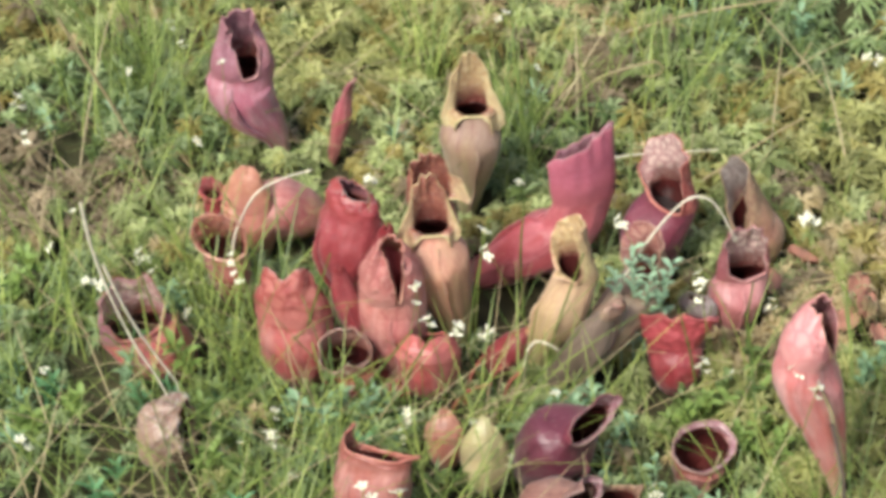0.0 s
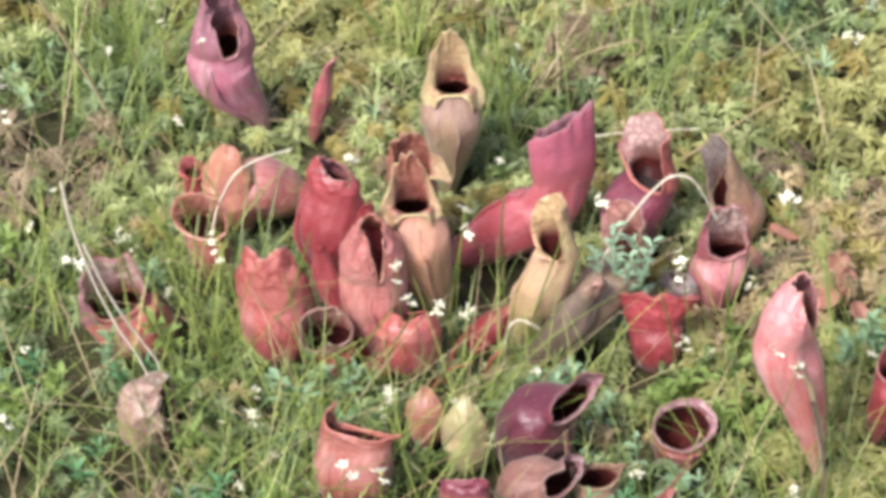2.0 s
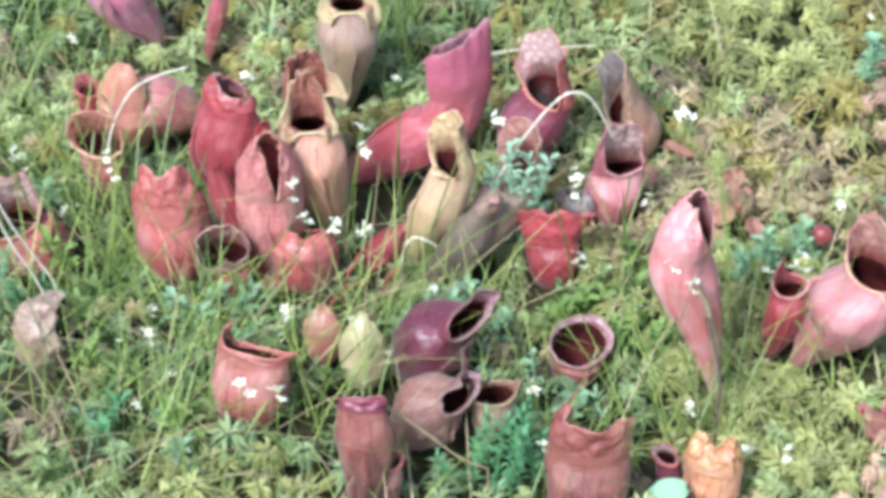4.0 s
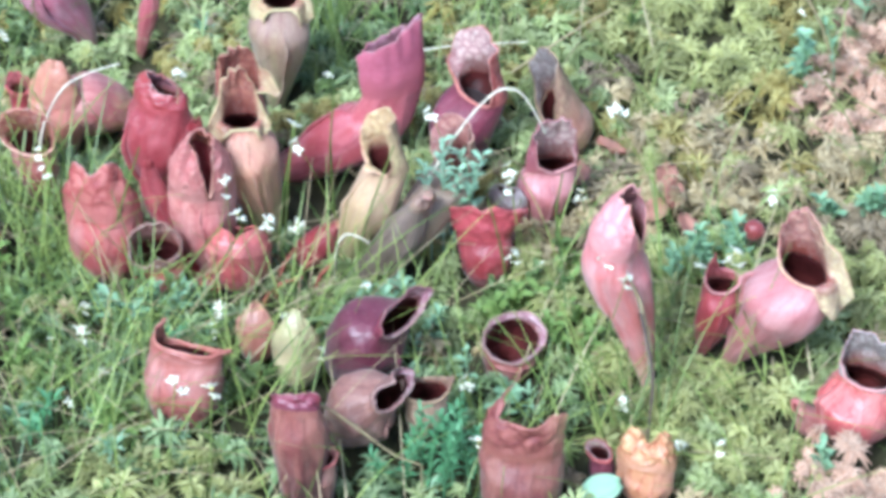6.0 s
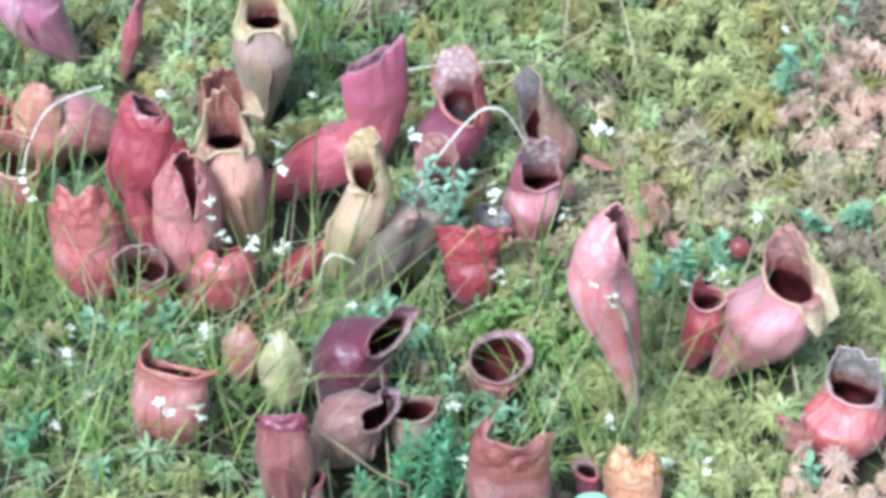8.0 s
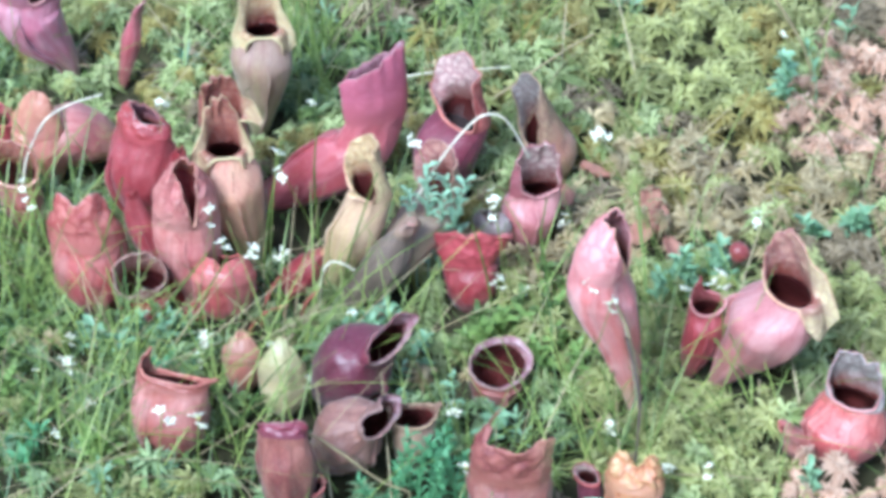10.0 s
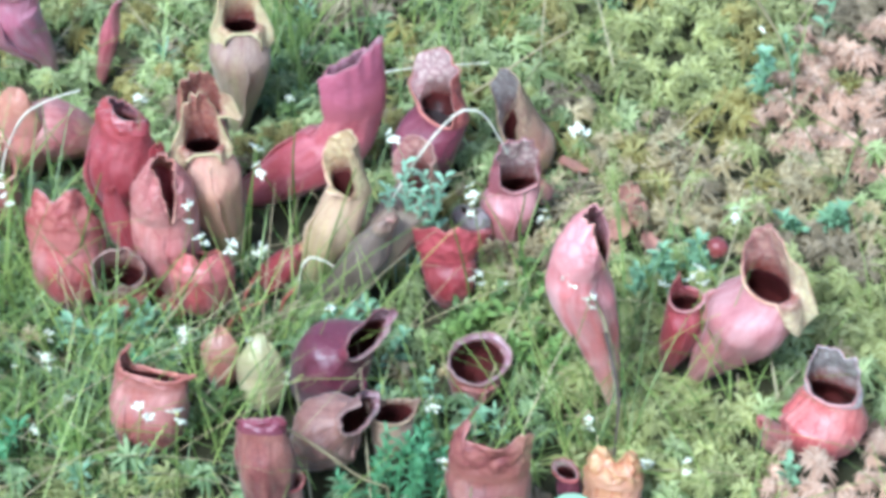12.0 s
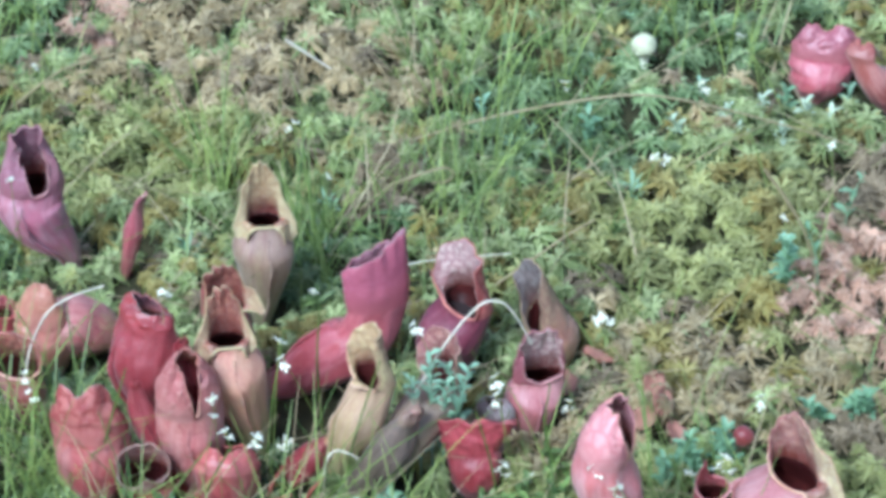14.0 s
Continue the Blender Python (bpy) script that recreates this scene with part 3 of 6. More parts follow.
    for k in range(n_round + 1):
        j = k % n_round
        front = 1 - smooth(0.08, 0.5, heights[j] / tall)
        ring.append(sheet[nv][j] + outs[j] * (0.4 * lip * front))
        radii.append(lip * (0.2 + 0.6 * front) * (1 + 0.3 * noise.noise(seed + Vector((j * 0.4, 0.7, 0)))))
    sweep(bm, ring, radii, 8)
    part("lip", bm, LIP[lipmat], root, "rolled lip")
    # the wing down the tube
    wing = [[], []]
    ridge = min(range(n_round), key=lambda j: abs((math.degrees(angles[j]) - keel + 180) % 360 - 180))
    for i in range(2, m_along - 3):
        p = rows[i][ridge]
        out = (p - places[i]).normalized()
        h = r * keel_high * math.sin(math.pi * (i - 2) / (m_along - 5)) ** 0.7
        wing[0].append(p - out * 0.0008)
        wing[1].append(p + out * h + right * (0.05 * r * math.sin(i * 0.5 + seed.x)))
    bm = bmesh.new()
    grid(bm, wing)
    thicken(part("keel", bm, SKIN[keel_skin or skin], root), 0.0010)
    if water:
        at = int(water * m_along)
        bm = bmesh.new()
        bm.faces.new([bm.verts.new(places[at].lerp(q, 0.98)) for q in rows[at]])
        part("water", bm, WATER, root, "dark water inside")
    for i in range(0, m_along + 1, 3):
        c = places[i] + origin
        if c.z < 0.05:
            OCCUPIED.append((c.x, c.y, (1.1 if spine[-1][2] < 0.05 else 0.7) * float(curve[i][3]) + 0.004, c.z))
    return root


pitcher("mauve pitcher with a dark narrow mouth, standing in the moss",
        [(-0.276, 0.195, -0.004, 0.0030), (-0.283, 0.195, 0.026, 0.0111), (-0.299, 0.195, 0.052, 0.0211), (-0.306, 0.195, 0.073, 0.0252), (-0.303, 0.195, 0.086, 0.0242)], 14, 82, "MAUVE",
        [(0, 0.0523, -6), (40, 0.0498, -16), (78, 0.0420, -32), (112, 0.0360, -36, 0.4), (140, 0.0232, -24, 0.3), (160, 0.0034, 0), (-178, 0.0017, 10), (-158, 0.0275, -30), (-120, 0.0429, -40), (-80, 0.0463, -32), (-40, 0.0498, -16)], back='MAUVE', inner='VIOLET', lipmat='PINKLIP', hairs=1, keel=-165, keel_high=0.2, squeeze=0.6)
pitcher("small young red pitcher, thin and closed, rising from moss",
        [(-0.243, 0.195, -0.004, 0.0034), (-0.237, 0.195, 0.018, 0.0051), (-0.231, 0.195, 0.044, 0.0076), (-0.225, 0.195, 0.068, 0.0055)], 60, 60, "PINK",
        [(0, 0.0109, -30), (35, 0.0146, -27), (90, 0.0139, -30), (150, 0.0102, -30), (180, 0.0073, -21), (-150, 0.0102, -30), (-90, 0.0139, -30), (-35, 0.0146, -27)], back='PINK', lipmat='PINKLIP')
pitcher("olive pitcher with purple veins and flared yellow lip lobes",
        [(-0.136, 0.134, -0.004, 0.0059), (-0.133, 0.134, 0.023, 0.0117), (-0.130, 0.134, 0.057, 0.0206), (-0.130, 0.134, 0.077, 0.0221), (-0.128, 0.134, 0.095, 0.0126)], 4, 84, "VEINED",
        [(0, 0.0538, -6), (28, 0.0512, -6), (55, 0.0445, -4, 0.2), (80, 0.0319, 2, 0.6), (94, 0.0168, 20, 0.8), (103, 0.0126, 110, 0.9), (112, 0.0260, 172, 1), (136, 0.0277, 174, 1), (150, 0.0017, 80, 0.3), (180, 0.0008, 20), (-150, 0.0017, 80, 0.3), (-136, 0.0210, 174, 1), (-112, 0.0210, 172, 1), (-103, 0.0118, 110, 0.9), (-94, 0.0160, 20, 0.8), (-80, 0.0302, 2, 0.6), (-55, 0.0437, -4, 0.2), (-28, 0.0504, -6)], back='OLIVE', inner='OLIVE', lipmat='YELLOW', neck=0.1, keel=170, squeeze=0.7)
pitcher("pink pitcher with a bent tube and a slanted purple-rimmed top",
        [(-0.140, 0.060, -0.004, 0.0061), (-0.116, 0.060, 0.005, 0.0139), (-0.088, 0.060, 0.024, 0.0211), (-0.059, 0.060, 0.046, 0.0242), (-0.046, 0.060, 0.073, 0.0228)], -158, 82, "BLUSH",
        [(0, 0.0459, 0), (-45, 0.0565, 0), (-90, 0.0565, 0), (-135, 0.0475, -8), (180, 0.0401, -8), (135, 0.0344, -4), (90, 0.0344, 0), (45, 0.0393, 0)], back='BLUSH', inner='VIOLET', lipmat='GREYLIP', hairs=1, lip=0.0008, neck=-0.15, keel=110, keel_high=0.1, crumple=0.04, squeeze=0.5)
pitcher("purple pitcher with a pale veined hood and a wet dark mouth",
        [(0.007, 0.060, -0.004, 0.0098), (0.002, 0.060, 0.018, 0.0187), (0.005, 0.060, 0.047, 0.0234), (0.018, 0.060, 0.074, 0.0216)], -46, 68, "PLUM",
        [(0, 0.0467, 20), (35, 0.0475, 10), (65, 0.0418, -4), (90, 0.0303, -10), (115, 0.0123, -6), (138, 0.0016, 10), (180, 0.0012, 20), (-130, 0.0033, 20), (-90, 0.0205, 28), (-50, 0.0385, 26)], back='CORAL', inner='PLUM', lipmat='CORALLIP', hairs=1, water=0.8, keel=-160, squeeze=0.6)
pitcher("greyish olive pitcher with a dark hairy hood",
        [(0.081, 0.080, -0.004, 0.0091), (0.079, 0.080, 0.019, 0.0188), (0.074, 0.080, 0.041, 0.0203)], -70, 62, "TAN",
        [(0, 0.0462, 10), (40, 0.0445, 2), (70, 0.0363, -6), (95, 0.0239, -6), (130, 0.0082, 0), (165, 0.0008, 10), (-165, 0.0008, 10), (-130, 0.0107, 0), (-90, 0.0330, 6), (-45, 0.0437, 10)], back='TAN', inner='GREYHAIR', lipmat='DRYLIP', hairs=1, squeeze=0.75)
pitcher("pink pitcher with a pale veined hood over a dark red mouth",
        [(0.057, 0.004, -0.004, 0.0072), (0.059, 0.004, 0.016, 0.0160), (0.062, 0.004, 0.036, 0.0198), (0.065, 0.004, 0.051, 0.0189)], 14, 78, "DUSTY",
        [(0, 0.0434, -2), (45, 0.0426, -6), (80, 0.0321, -10), (108, 0.0177, -14), (135, 0.0040, 10), (180, 0.0012, 25), (-150, 0.0064, 6), (-120, 0.0281, -12), (-88, 0.0369, -8), (-45, 0.0426, -4)], back='PINK', inner='PLUM', lipmat='PINKLIP', hairs=1, squeeze=0.4)
pitcher("red-brown hood of a pitcher crowded behind another",
        [(-0.142, 0.045, -0.004, 0.0065), (-0.148, 0.045, 0.042, 0.0161), (-0.154, 0.045, 0.084, 0.0159)], 14, 84, "BRICK",
        [(0, 0.0391, -10), (40, 0.0383, -12), (72, 0.0293, -10), (96, 0.0204, 0, 0.3), (106, 0.0179, 60, 0.8), (118, 0.0179, 120, 1), (132, 0.0016, 50), (180, 0.0008, 20), (-132, 0.0041, 0), (-100, 0.0244, -12), (-60, 0.0350, -10)], back='BRICK', inner='BRICK', lipmat='YELLOW', squeeze=0.5)
pitcher("tan pitcher with a yellow rolled lip and flared lobe",
        [(-0.134, -0.016, -0.004, 0.0060), (-0.137, -0.016, 0.031, 0.0134), (-0.145, -0.016, 0.067, 0.0234), (-0.148, -0.016, 0.088, 0.0224), (-0.148, -0.016, 0.106, 0.0127)], 6, 84, "TAN",
        [(0, 0.0486, -8), (28, 0.0454, -8), (55, 0.0383, -6, 0.1), (80, 0.0239, 0, 0.4), (95, 0.0120, 20, 0.8), (104, 0.0088, 110, 0.9), (114, 0.0159, 172, 1), (134, 0.0159, 174, 1), (148, 0.0016, 80, 0.3), (180, 0.0008, 30), (-150, 0.0020, 80, 0.3), (-137, 0.0271, 174, 1), (-112, 0.0263, 172, 1), (-103, 0.0128, 110, 0.9), (-94, 0.0167, 20, 0.8), (-80, 0.0279, 2, 0.6), (-55, 0.0391, -6, 0.2), (-28, 0.0454, -8)], back='TAN', inner='BRICK', lipmat='YELLOW', neck=0.1, keel=165, squeeze=0.7)
pitcher("narrow red tube of a pitcher wedged in the clump",
        [(-0.155, -0.031, -0.004, 0.0063), (-0.165, -0.031, 0.038, 0.0102), (-0.173, -0.031, 0.084, 0.0100), (-0.178, -0.031, 0.113, 0.0061)], 30, 70, "CRIMSON",
        [(0, 0.0089, -30), (35, 0.0119, -27), (90, 0.0113, -30), (150, 0.0083, -30), (180, 0.0059, -21), (-150, 0.0083, -30), (-90, 0.0113, -30), (-35, 0.0119, -27)], back='CRIMSON')
pitcher("dark red pitcher foot leaning in the clump",
        [(-0.178, -0.054, -0.004, 0.0055), (-0.192, -0.054, 0.033, 0.0078), (-0.205, -0.054, 0.071, 0.0092), (-0.209, -0.054, 0.098, 0.0046)], 20, 70, "CRIMSON",
        [(0, 0.0059, -40), (35, 0.0079, -36), (90, 0.0075, -40), (150, 0.0055, -40), (180, 0.0039, -28), (-150, 0.0055, -40), (-90, 0.0075, -40), (-35, 0.0079, -36)], back='CRIMSON')
pitcher("dark red pitcher with a small folded purple hood",
        [(-0.193, -0.013, -0.004, 0.0056), (-0.196, -0.013, 0.041, 0.0150), (-0.203, -0.013, 0.078, 0.0237), (-0.204, -0.013, 0.103, 0.0239), (-0.201, -0.013, 0.120, 0.0207)], 150, 84, "CRIMSON",
        [(0, 0.0160, -46), (60, 0.0215, -46), (105, 0.0247, -44), (150, 0.0231, -44), (180, 0.0200, -44), (-140, 0.0176, -44), (-90, 0.0152, -46), (-45, 0.0144, -46)], back='CRIMSONSMOOTH', inner='VIOLET', lipmat='GREYLIP', hairs=1, lip=0.0008, crumple=0.09, keel=30, keel_high=0.16, squeeze=0.7)
pitcher("salmon pink pitcher with a narrow slit mouth and pointed hood",
        [(-0.170, -0.049, -0.004, 0.0055), (-0.172, -0.049, 0.027, 0.0179), (-0.175, -0.049, 0.058, 0.0239), (-0.174, -0.049, 0.080, 0.0230)], 16, 84, "SALMON",
        [(0, 0.0473, -30), (40, 0.0473, -30), (80, 0.0433, -32), (120, 0.0394, -34), (155, 0.0339, -32), (168, 0.0158, -20), (178, 0.0016, 10), (-172, 0.0236, -20), (-158, 0.0394, -30), (-120, 0.0441, -32), (-80, 0.0457, -32), (-40, 0.0473, -30)], back='SALMON', inner='SALMON', lipmat='SALMONLIP', pucker=0.05, keel=-170, squeeze=0.85)
pitcher("short coral red pitcher with two rounded puckered lobes",
        [(-0.149, -0.059, -0.004, 0.0094), (-0.150, -0.065, 0.018, 0.0202), (-0.150, -0.069, 0.038, 0.0224)], 176, 72, "CORAL",
        [(0, 0.0149, -58), (24, 0.0196, -52), (60, 0.0204, -56), (110, 0.0188, -62), (180, 0.0157, -66), (-110, 0.0188, -62), (-60, 0.0204, -56), (-24, 0.0196, -52)], back='CORALSMOOTH', inner='CORAL', lipmat='CORALLIP', lip=0.0006, pucker=0.03, squeeze=0.85)
pitcher("plump salmon red pitcher with a wrinkled two-lobed hood",
        [(-0.237, -0.054, -0.004, 0.0110), (-0.239, -0.054, 0.020, 0.0234), (-0.241, -0.054, 0.045, 0.0271), (-0.242, -0.054, 0.062, 0.0273)], 168, 84, "CORAL",
        [(8, 0.0346, -8), (0, 0.0369, -8), (-10, 0.0417, -10), (-24, 0.0448, -14), (-40, 0.0452, -18), (-58, 0.0417, -26), (-78, 0.0330, -36), (-100, 0.0197, -36), (-140, 0.0047, -20), (180, 0.0012, -25), (145, 0.0047, -22), (104, 0.0173, -34), (82, 0.0299, -32), (62, 0.0377, -24), (44, 0.0409, -16), (28, 0.0405, -12), (16, 0.0377, -9)], back='CORAL', inner='MAUVE', lipmat='GREYLIP', lip=0.0008, crumple=0.06, pucker=0.06, hairs=1, keel=0, keel_high=0.02, squeeze=0.72)
pitcher("low red pitcher with an open greyish mouth among leaves",
        [(-0.204, -0.075, -0.004, 0.0078), (-0.205, -0.075, 0.017, 0.0163), (-0.206, -0.075, 0.036, 0.0185)], 12, 66, "CRIMSON",
        [(0, 0.0257, 0), (45, 0.0257, -4), (85, 0.0218, -8), (120, 0.0101, -4), (150, 0.0086, -20), (180, 0.0133, -30), (-150, 0.0055, -10), (-115, 0.0117, 0), (-75, 0.0211, -2)], back='DRY', inner='DUSK', lipmat='GREYLIP', hairs=1, squeeze=0.7)
pitcher("pinkish red pitcher lying over with an olive foot",
        [(-0.236, 0.106, 0.012, 0.0091), (-0.252, 0.102, 0.022, 0.0190), (-0.273, 0.096, 0.033, 0.0238), (-0.293, 0.090, 0.040, 0.0204)], -95, 24, "SALMON",
        [(0, 0.0190, -50), (60, 0.0199, -50), (120, 0.0199, -50), (180, 0.0182, -50), (-120, 0.0199, -50), (-60, 0.0199, -50)], back='PEACH', inner='SALMON', lipmat='SALMONLIP', crumple=0.07, lip=0.0006)
pitcher("peach pitcher hood standing upright and pointed",
        [(-0.286, 0.082, -0.004, 0.0074), (-0.287, 0.082, 0.024, 0.0180), (-0.290, 0.082, 0.045, 0.0187)], 172, 82, "PEACH",
        [(0, 0.0380, -20), (30, 0.0355, -22), (70, 0.0272, -24), (120, 0.0116, -30), (180, 0.0017, -30), (-120, 0.0116, -30), (-70, 0.0272, -24), (-30, 0.0355, -22)], back='PEACH', inner='PEACH', lipmat='SALMONLIP', lip=0.0008)
pitcher("small dark red pitcher lobe beside a peach one",
        [(-0.312, 0.093, -0.004, 0.0041), (-0.316, 0.093, 0.021, 0.0074), (-0.317, 0.093, 0.047, 0.0082)], -20, 70, "CRIMSON",
        [(0, 0.0141, 15), (50, 0.0135, 15), (85, 0.0084, 30), (115, 0.0035, 40, 0), (145, 0.0008, 30, 0), (180, 0.0008, 30), (-145, 0.0008, 30, 0), (-115, 0.0035, 40, 0), (-85, 0.0084, 30), (-50, 0.0135, 15)], back='CRIMSON')
pitcher("small brown-red pitcher with a dark open mouth",
        [(-0.292, 0.025, -0.004, 0.0073), (-0.296, 0.025, 0.024, 0.0144), (-0.300, 0.025, 0.053, 0.0175)], -14, 66, "BRICK",
        [(0, 0.0299, 8), (50, 0.0287, 8), (85, 0.0180, 23), (115, 0.0075, 33, 0), (145, 0.0018, 30, 0), (180, 0.0012, 30), (-145, 0.0018, 30, 0), (-115, 0.0075, 33, 0), (-85, 0.0180, 23), (-50, 0.0287, 8)], back='BRICK', inner='BRICK', lipmat='SALMONLIP', hairs=1)
pitcher("olive yellow pitcher with a peach hood open to the side",
        [(-0.077, -0.044, -0.004, 0.0039), (-0.070, -0.044, 0.027, 0.0102), (-0.058, -0.044, 0.060, 0.0170), (-0.047, -0.044, 0.093, 0.0172)], -46, 72, "OLIVE",
        [(0, 0.0410, 14), (30, 0.0442, 6), (60, 0.0434, -6, 0.3), (85, 0.0363, -16, 0.7), (108, 0.0260, -18, 1), (130, 0.0079, -8, 0.6), (155, 0.0012, 20), (-168, 0.0110, 64), (-150, 0.0020, 30), (-120, 0.0071, 16), (-85, 0.0205, 20), (-45, 0.0339, 20)], back='OLIVE', inner='OLIVE', lipmat='PEACHLIP', pucker=0.08, keel=-150, keel_high=0.24, squeeze=0.6)
pitcher("brownish mauve pitcher with a thin waved rim",
        [(-0.055, -0.057, -0.004, 0.0055), (-0.033, -0.057, 0.040, 0.0139), (-0.012, -0.033, 0.058, 0.0179), (0.002, -0.021, 0.075, 0.0171)], -42, 66, "KHAKI",
        [(0, 0.0306, 26), (40, 0.0330, 16), (72, 0.0306, 0), (100, 0.0220, -8), (128, 0.0047, 10), (180, 0.0012, 30), (-140, 0.0039, 50), (-110, 0.0094, 60), (-75, 0.0181, 46), (-35, 0.0275, 34)], back='KHAKI', inner='DUSK', lipmat='SALMONLIP', squeeze=0.6)
pitcher("old brown pitcher tube lying against its neighbour",
        [(-0.076, -0.066, -0.004, 0.0047), (-0.056, -0.066, 0.022, 0.0116), (-0.036, -0.066, 0.051, 0.0146), (-0.024, -0.066, 0.076, 0.0114)], 50, 60, "HUSK",
        [(0, 0.0129, -75), (35, 0.0172, -67), (90, 0.0164, -75), (150, 0.0121, -75), (180, 0.0086, -52), (-150, 0.0121, -75), (-90, 0.0164, -75), (-35, 0.0172, -67)], back='KHAKI', inner='DUSK', lipmat='DRYLIP', keel_high=0.04)
pitcher("short crimson pitcher with a wide wrinkled hood",
        [(0.020, -0.049, -0.004, 0.0134), (0.020, -0.049, 0.007, 0.0177), (0.020, -0.049, 0.019, 0.0188), (0.017, -0.049, 0.031, 0.0183)], 176, 70, "CRIMSON",
        [(0, 0.0244, 8), (-20, 0.0284, 10), (-45, 0.0252, 22), (-75, 0.0284, 46), (-105, 0.0221, 40), (-150, 0.0063, -20), (180, 0.0012, -20), (150, 0.0063, -10), (112, 0.0260, 56), (84, 0.0378, 64), (52, 0.0284, 30), (24, 0.0284, 12)], back='CARMINE', inner='CRIMSON', lipmat='CORALLIP', lip=0.0008, neck=-0.45, pucker=0.08, crumple=0.07)
pitcher("mauve pitcher with a rounded hood behind a crimson one",
        [(0.040, -0.009, -0.004, 0.0056), (0.037, -0.009, 0.014, 0.0119), (0.035, -0.009, 0.030, 0.0142)], -20, 78, "MAUVE",
        [(0, 0.0176, -46), (35, 0.0176, -41), (90, 0.0167, -46), (150, 0.0123, -46), (180, 0.0088, -32), (-150, 0.0123, -46), (-90, 0.0167, -46), (-35, 0.0176, -41)], back='GREYHAIR', inner='MAUVE', lipmat='GREYLIP', lip=0.0008)
pitcher("small orange red pitcher lying in the middle of the clump",
        [(-0.112, -0.036, -0.004, 0.0063), (-0.104, -0.036, 0.004, 0.0118), (-0.091, -0.036, 0.018, 0.0110), (-0.081, -0.036, 0.032, 0.0063)], 60, 45, "CRIMSON",
        [(0, 0.0071, -30), (35, 0.0095, -27), (90, 0.0090, -30), (150, 0.0066, -30), (180, 0.0047, -21), (-150, 0.0066, -30), (-90, 0.0090, -30), (-35, 0.0095, -27)], back='ORANGE')
pitcher("small dark crimson pitcher bud at the foot of the clump",
        [(-0.180, -0.066, -0.004, 0.0047), (-0.172, -0.066, 0.001, 0.0086), (-0.161, -0.066, 0.005, 0.0070)], 70, 40, "CRIMSON",
        [(0, 0.0059, -40), (35, 0.0078, -36), (90, 0.0074, -40), (150, 0.0055, -40), (180, 0.0039, -28), (-150, 0.0055, -40), (-90, 0.0074, -40), (-35, 0.0078, -36)], back='CRIMSON')
pitcher("large pink pitcher with a wrinkled pale hood and olive foot",
        [(0.128, -0.173, -0.004, 0.0030), (0.122, -0.173, 0.031, 0.0074), (0.112, -0.173, 0.074, 0.0154), (0.101, -0.173, 0.113, 0.0238), (0.100, -0.173, 0.139, 0.0236)], 74, 72, "ROSE",
        [(0, 0.0361, -20), (45, 0.0414, -26), (80, 0.0421, -34), (115, 0.0346, -36), (145, 0.0180, -24), (165, 0.0038, -4), (180, 0.0019, 0), (-165, 0.0045, -4), (-140, 0.0211, -22), (-105, 0.0353, -32), (-70, 0.0414, -30), (-35, 0.0391, -24)], back='ROSE', inner='ROSE', lipmat='PEACHLIP', pucker=0.03, crumple=0.05, keel=-140, keel_high=0.28, keel_skin='LIME', flute=0.05, squeeze=0.75)
pitcher("red pitcher with a hairy mauve hood in long grass",
        [(-0.324, -0.044, -0.004, 0.0095), (-0.333, -0.044, 0.012, 0.0220), (-0.346, -0.044, 0.024, 0.0258), (-0.358, -0.044, 0.036, 0.0242)], 34, 80, "CORAL",
        [(0, 0.0387, 4), (40, 0.0379, 0), (75, 0.0300, -10), (106, 0.0095, 0), (150, 0.0024, 10), (180, 0.0024, 20), (-150, 0.0039, 10), (-118, 0.0205, -8), (-85, 0.0339, -8), (-45, 0.0387, 0)], back='MAUVE', inner='PLUM', lipmat='CORALLIP', hairs=1, squeeze=0.5, crumple=0.08)
pitcher("withered brown pitcher with a hairy curled hood",
        [(-0.319, -0.145, -0.004, 0.0091), (-0.322, -0.145, 0.015, 0.0189), (-0.322, -0.145, 0.036, 0.0225)], 84, 52, "DRY",
        [(0, 0.0319, -60), (45, 0.0319, -58), (85, 0.0296, -52), (118, 0.0175, -30), (150, 0.0023, 0), (180, 0.0008, 10), (-150, 0.0023, 0), (-118, 0.0175, -30), (-85, 0.0296, -52), (-45, 0.0319, -58)], back='DRYPALE', inner='MAUVE', lipmat='DRYLIP', crumple=0.12, hairs=2, squeeze=0.9)
pitcher("brick red pitcher with a horn-like hood and level rim",
        [(-0.179, -0.199, -0.004, 0.0089), (-0.179, -0.199, 0.016, 0.0222), (-0.178, -0.199, 0.039, 0.0264), (-0.176, -0.199, 0.060, 0.0248)], 162, 74, "BRICK",
        [(0, 0.0082, -8), (40, 0.0082, -10), (64, 0.0179, -20), (88, 0.0275, -36), (112, 0.0179, -26), (145, 0.0037, 0), (180, 0.0011, 0), (-145, 0.0030, 0), (-112, 0.0067, 20), (-84, 0.0149, 52), (-52, 0.0082, 12), (-25, 0.0074, -6)], back='BRICK', inner='BRICK', lipmat='CORALLIP', keel=20, keel_high=0.06, squeeze=0.5)
pitcher("peach oval pitcher hood standing upright",
        [(-0.136, -0.140, -0.004, 0.0038), (-0.135, -0.140, 0.010, 0.0102), (-0.135, -0.140, 0.028, 0.0132)], 178, 74, "PEACH",
        [(0, 0.0228, -54), (35, 0.0228, -48), (90, 0.0217, -54), (150, 0.0160, -54), (180, 0.0114, -37), (-150, 0.0160, -54), (-90, 0.0217, -54), (-35, 0.0228, -48)], back='PEACHSMOOTH', inner='PEACH', lipmat='SALMONLIP', lip=0.0006)
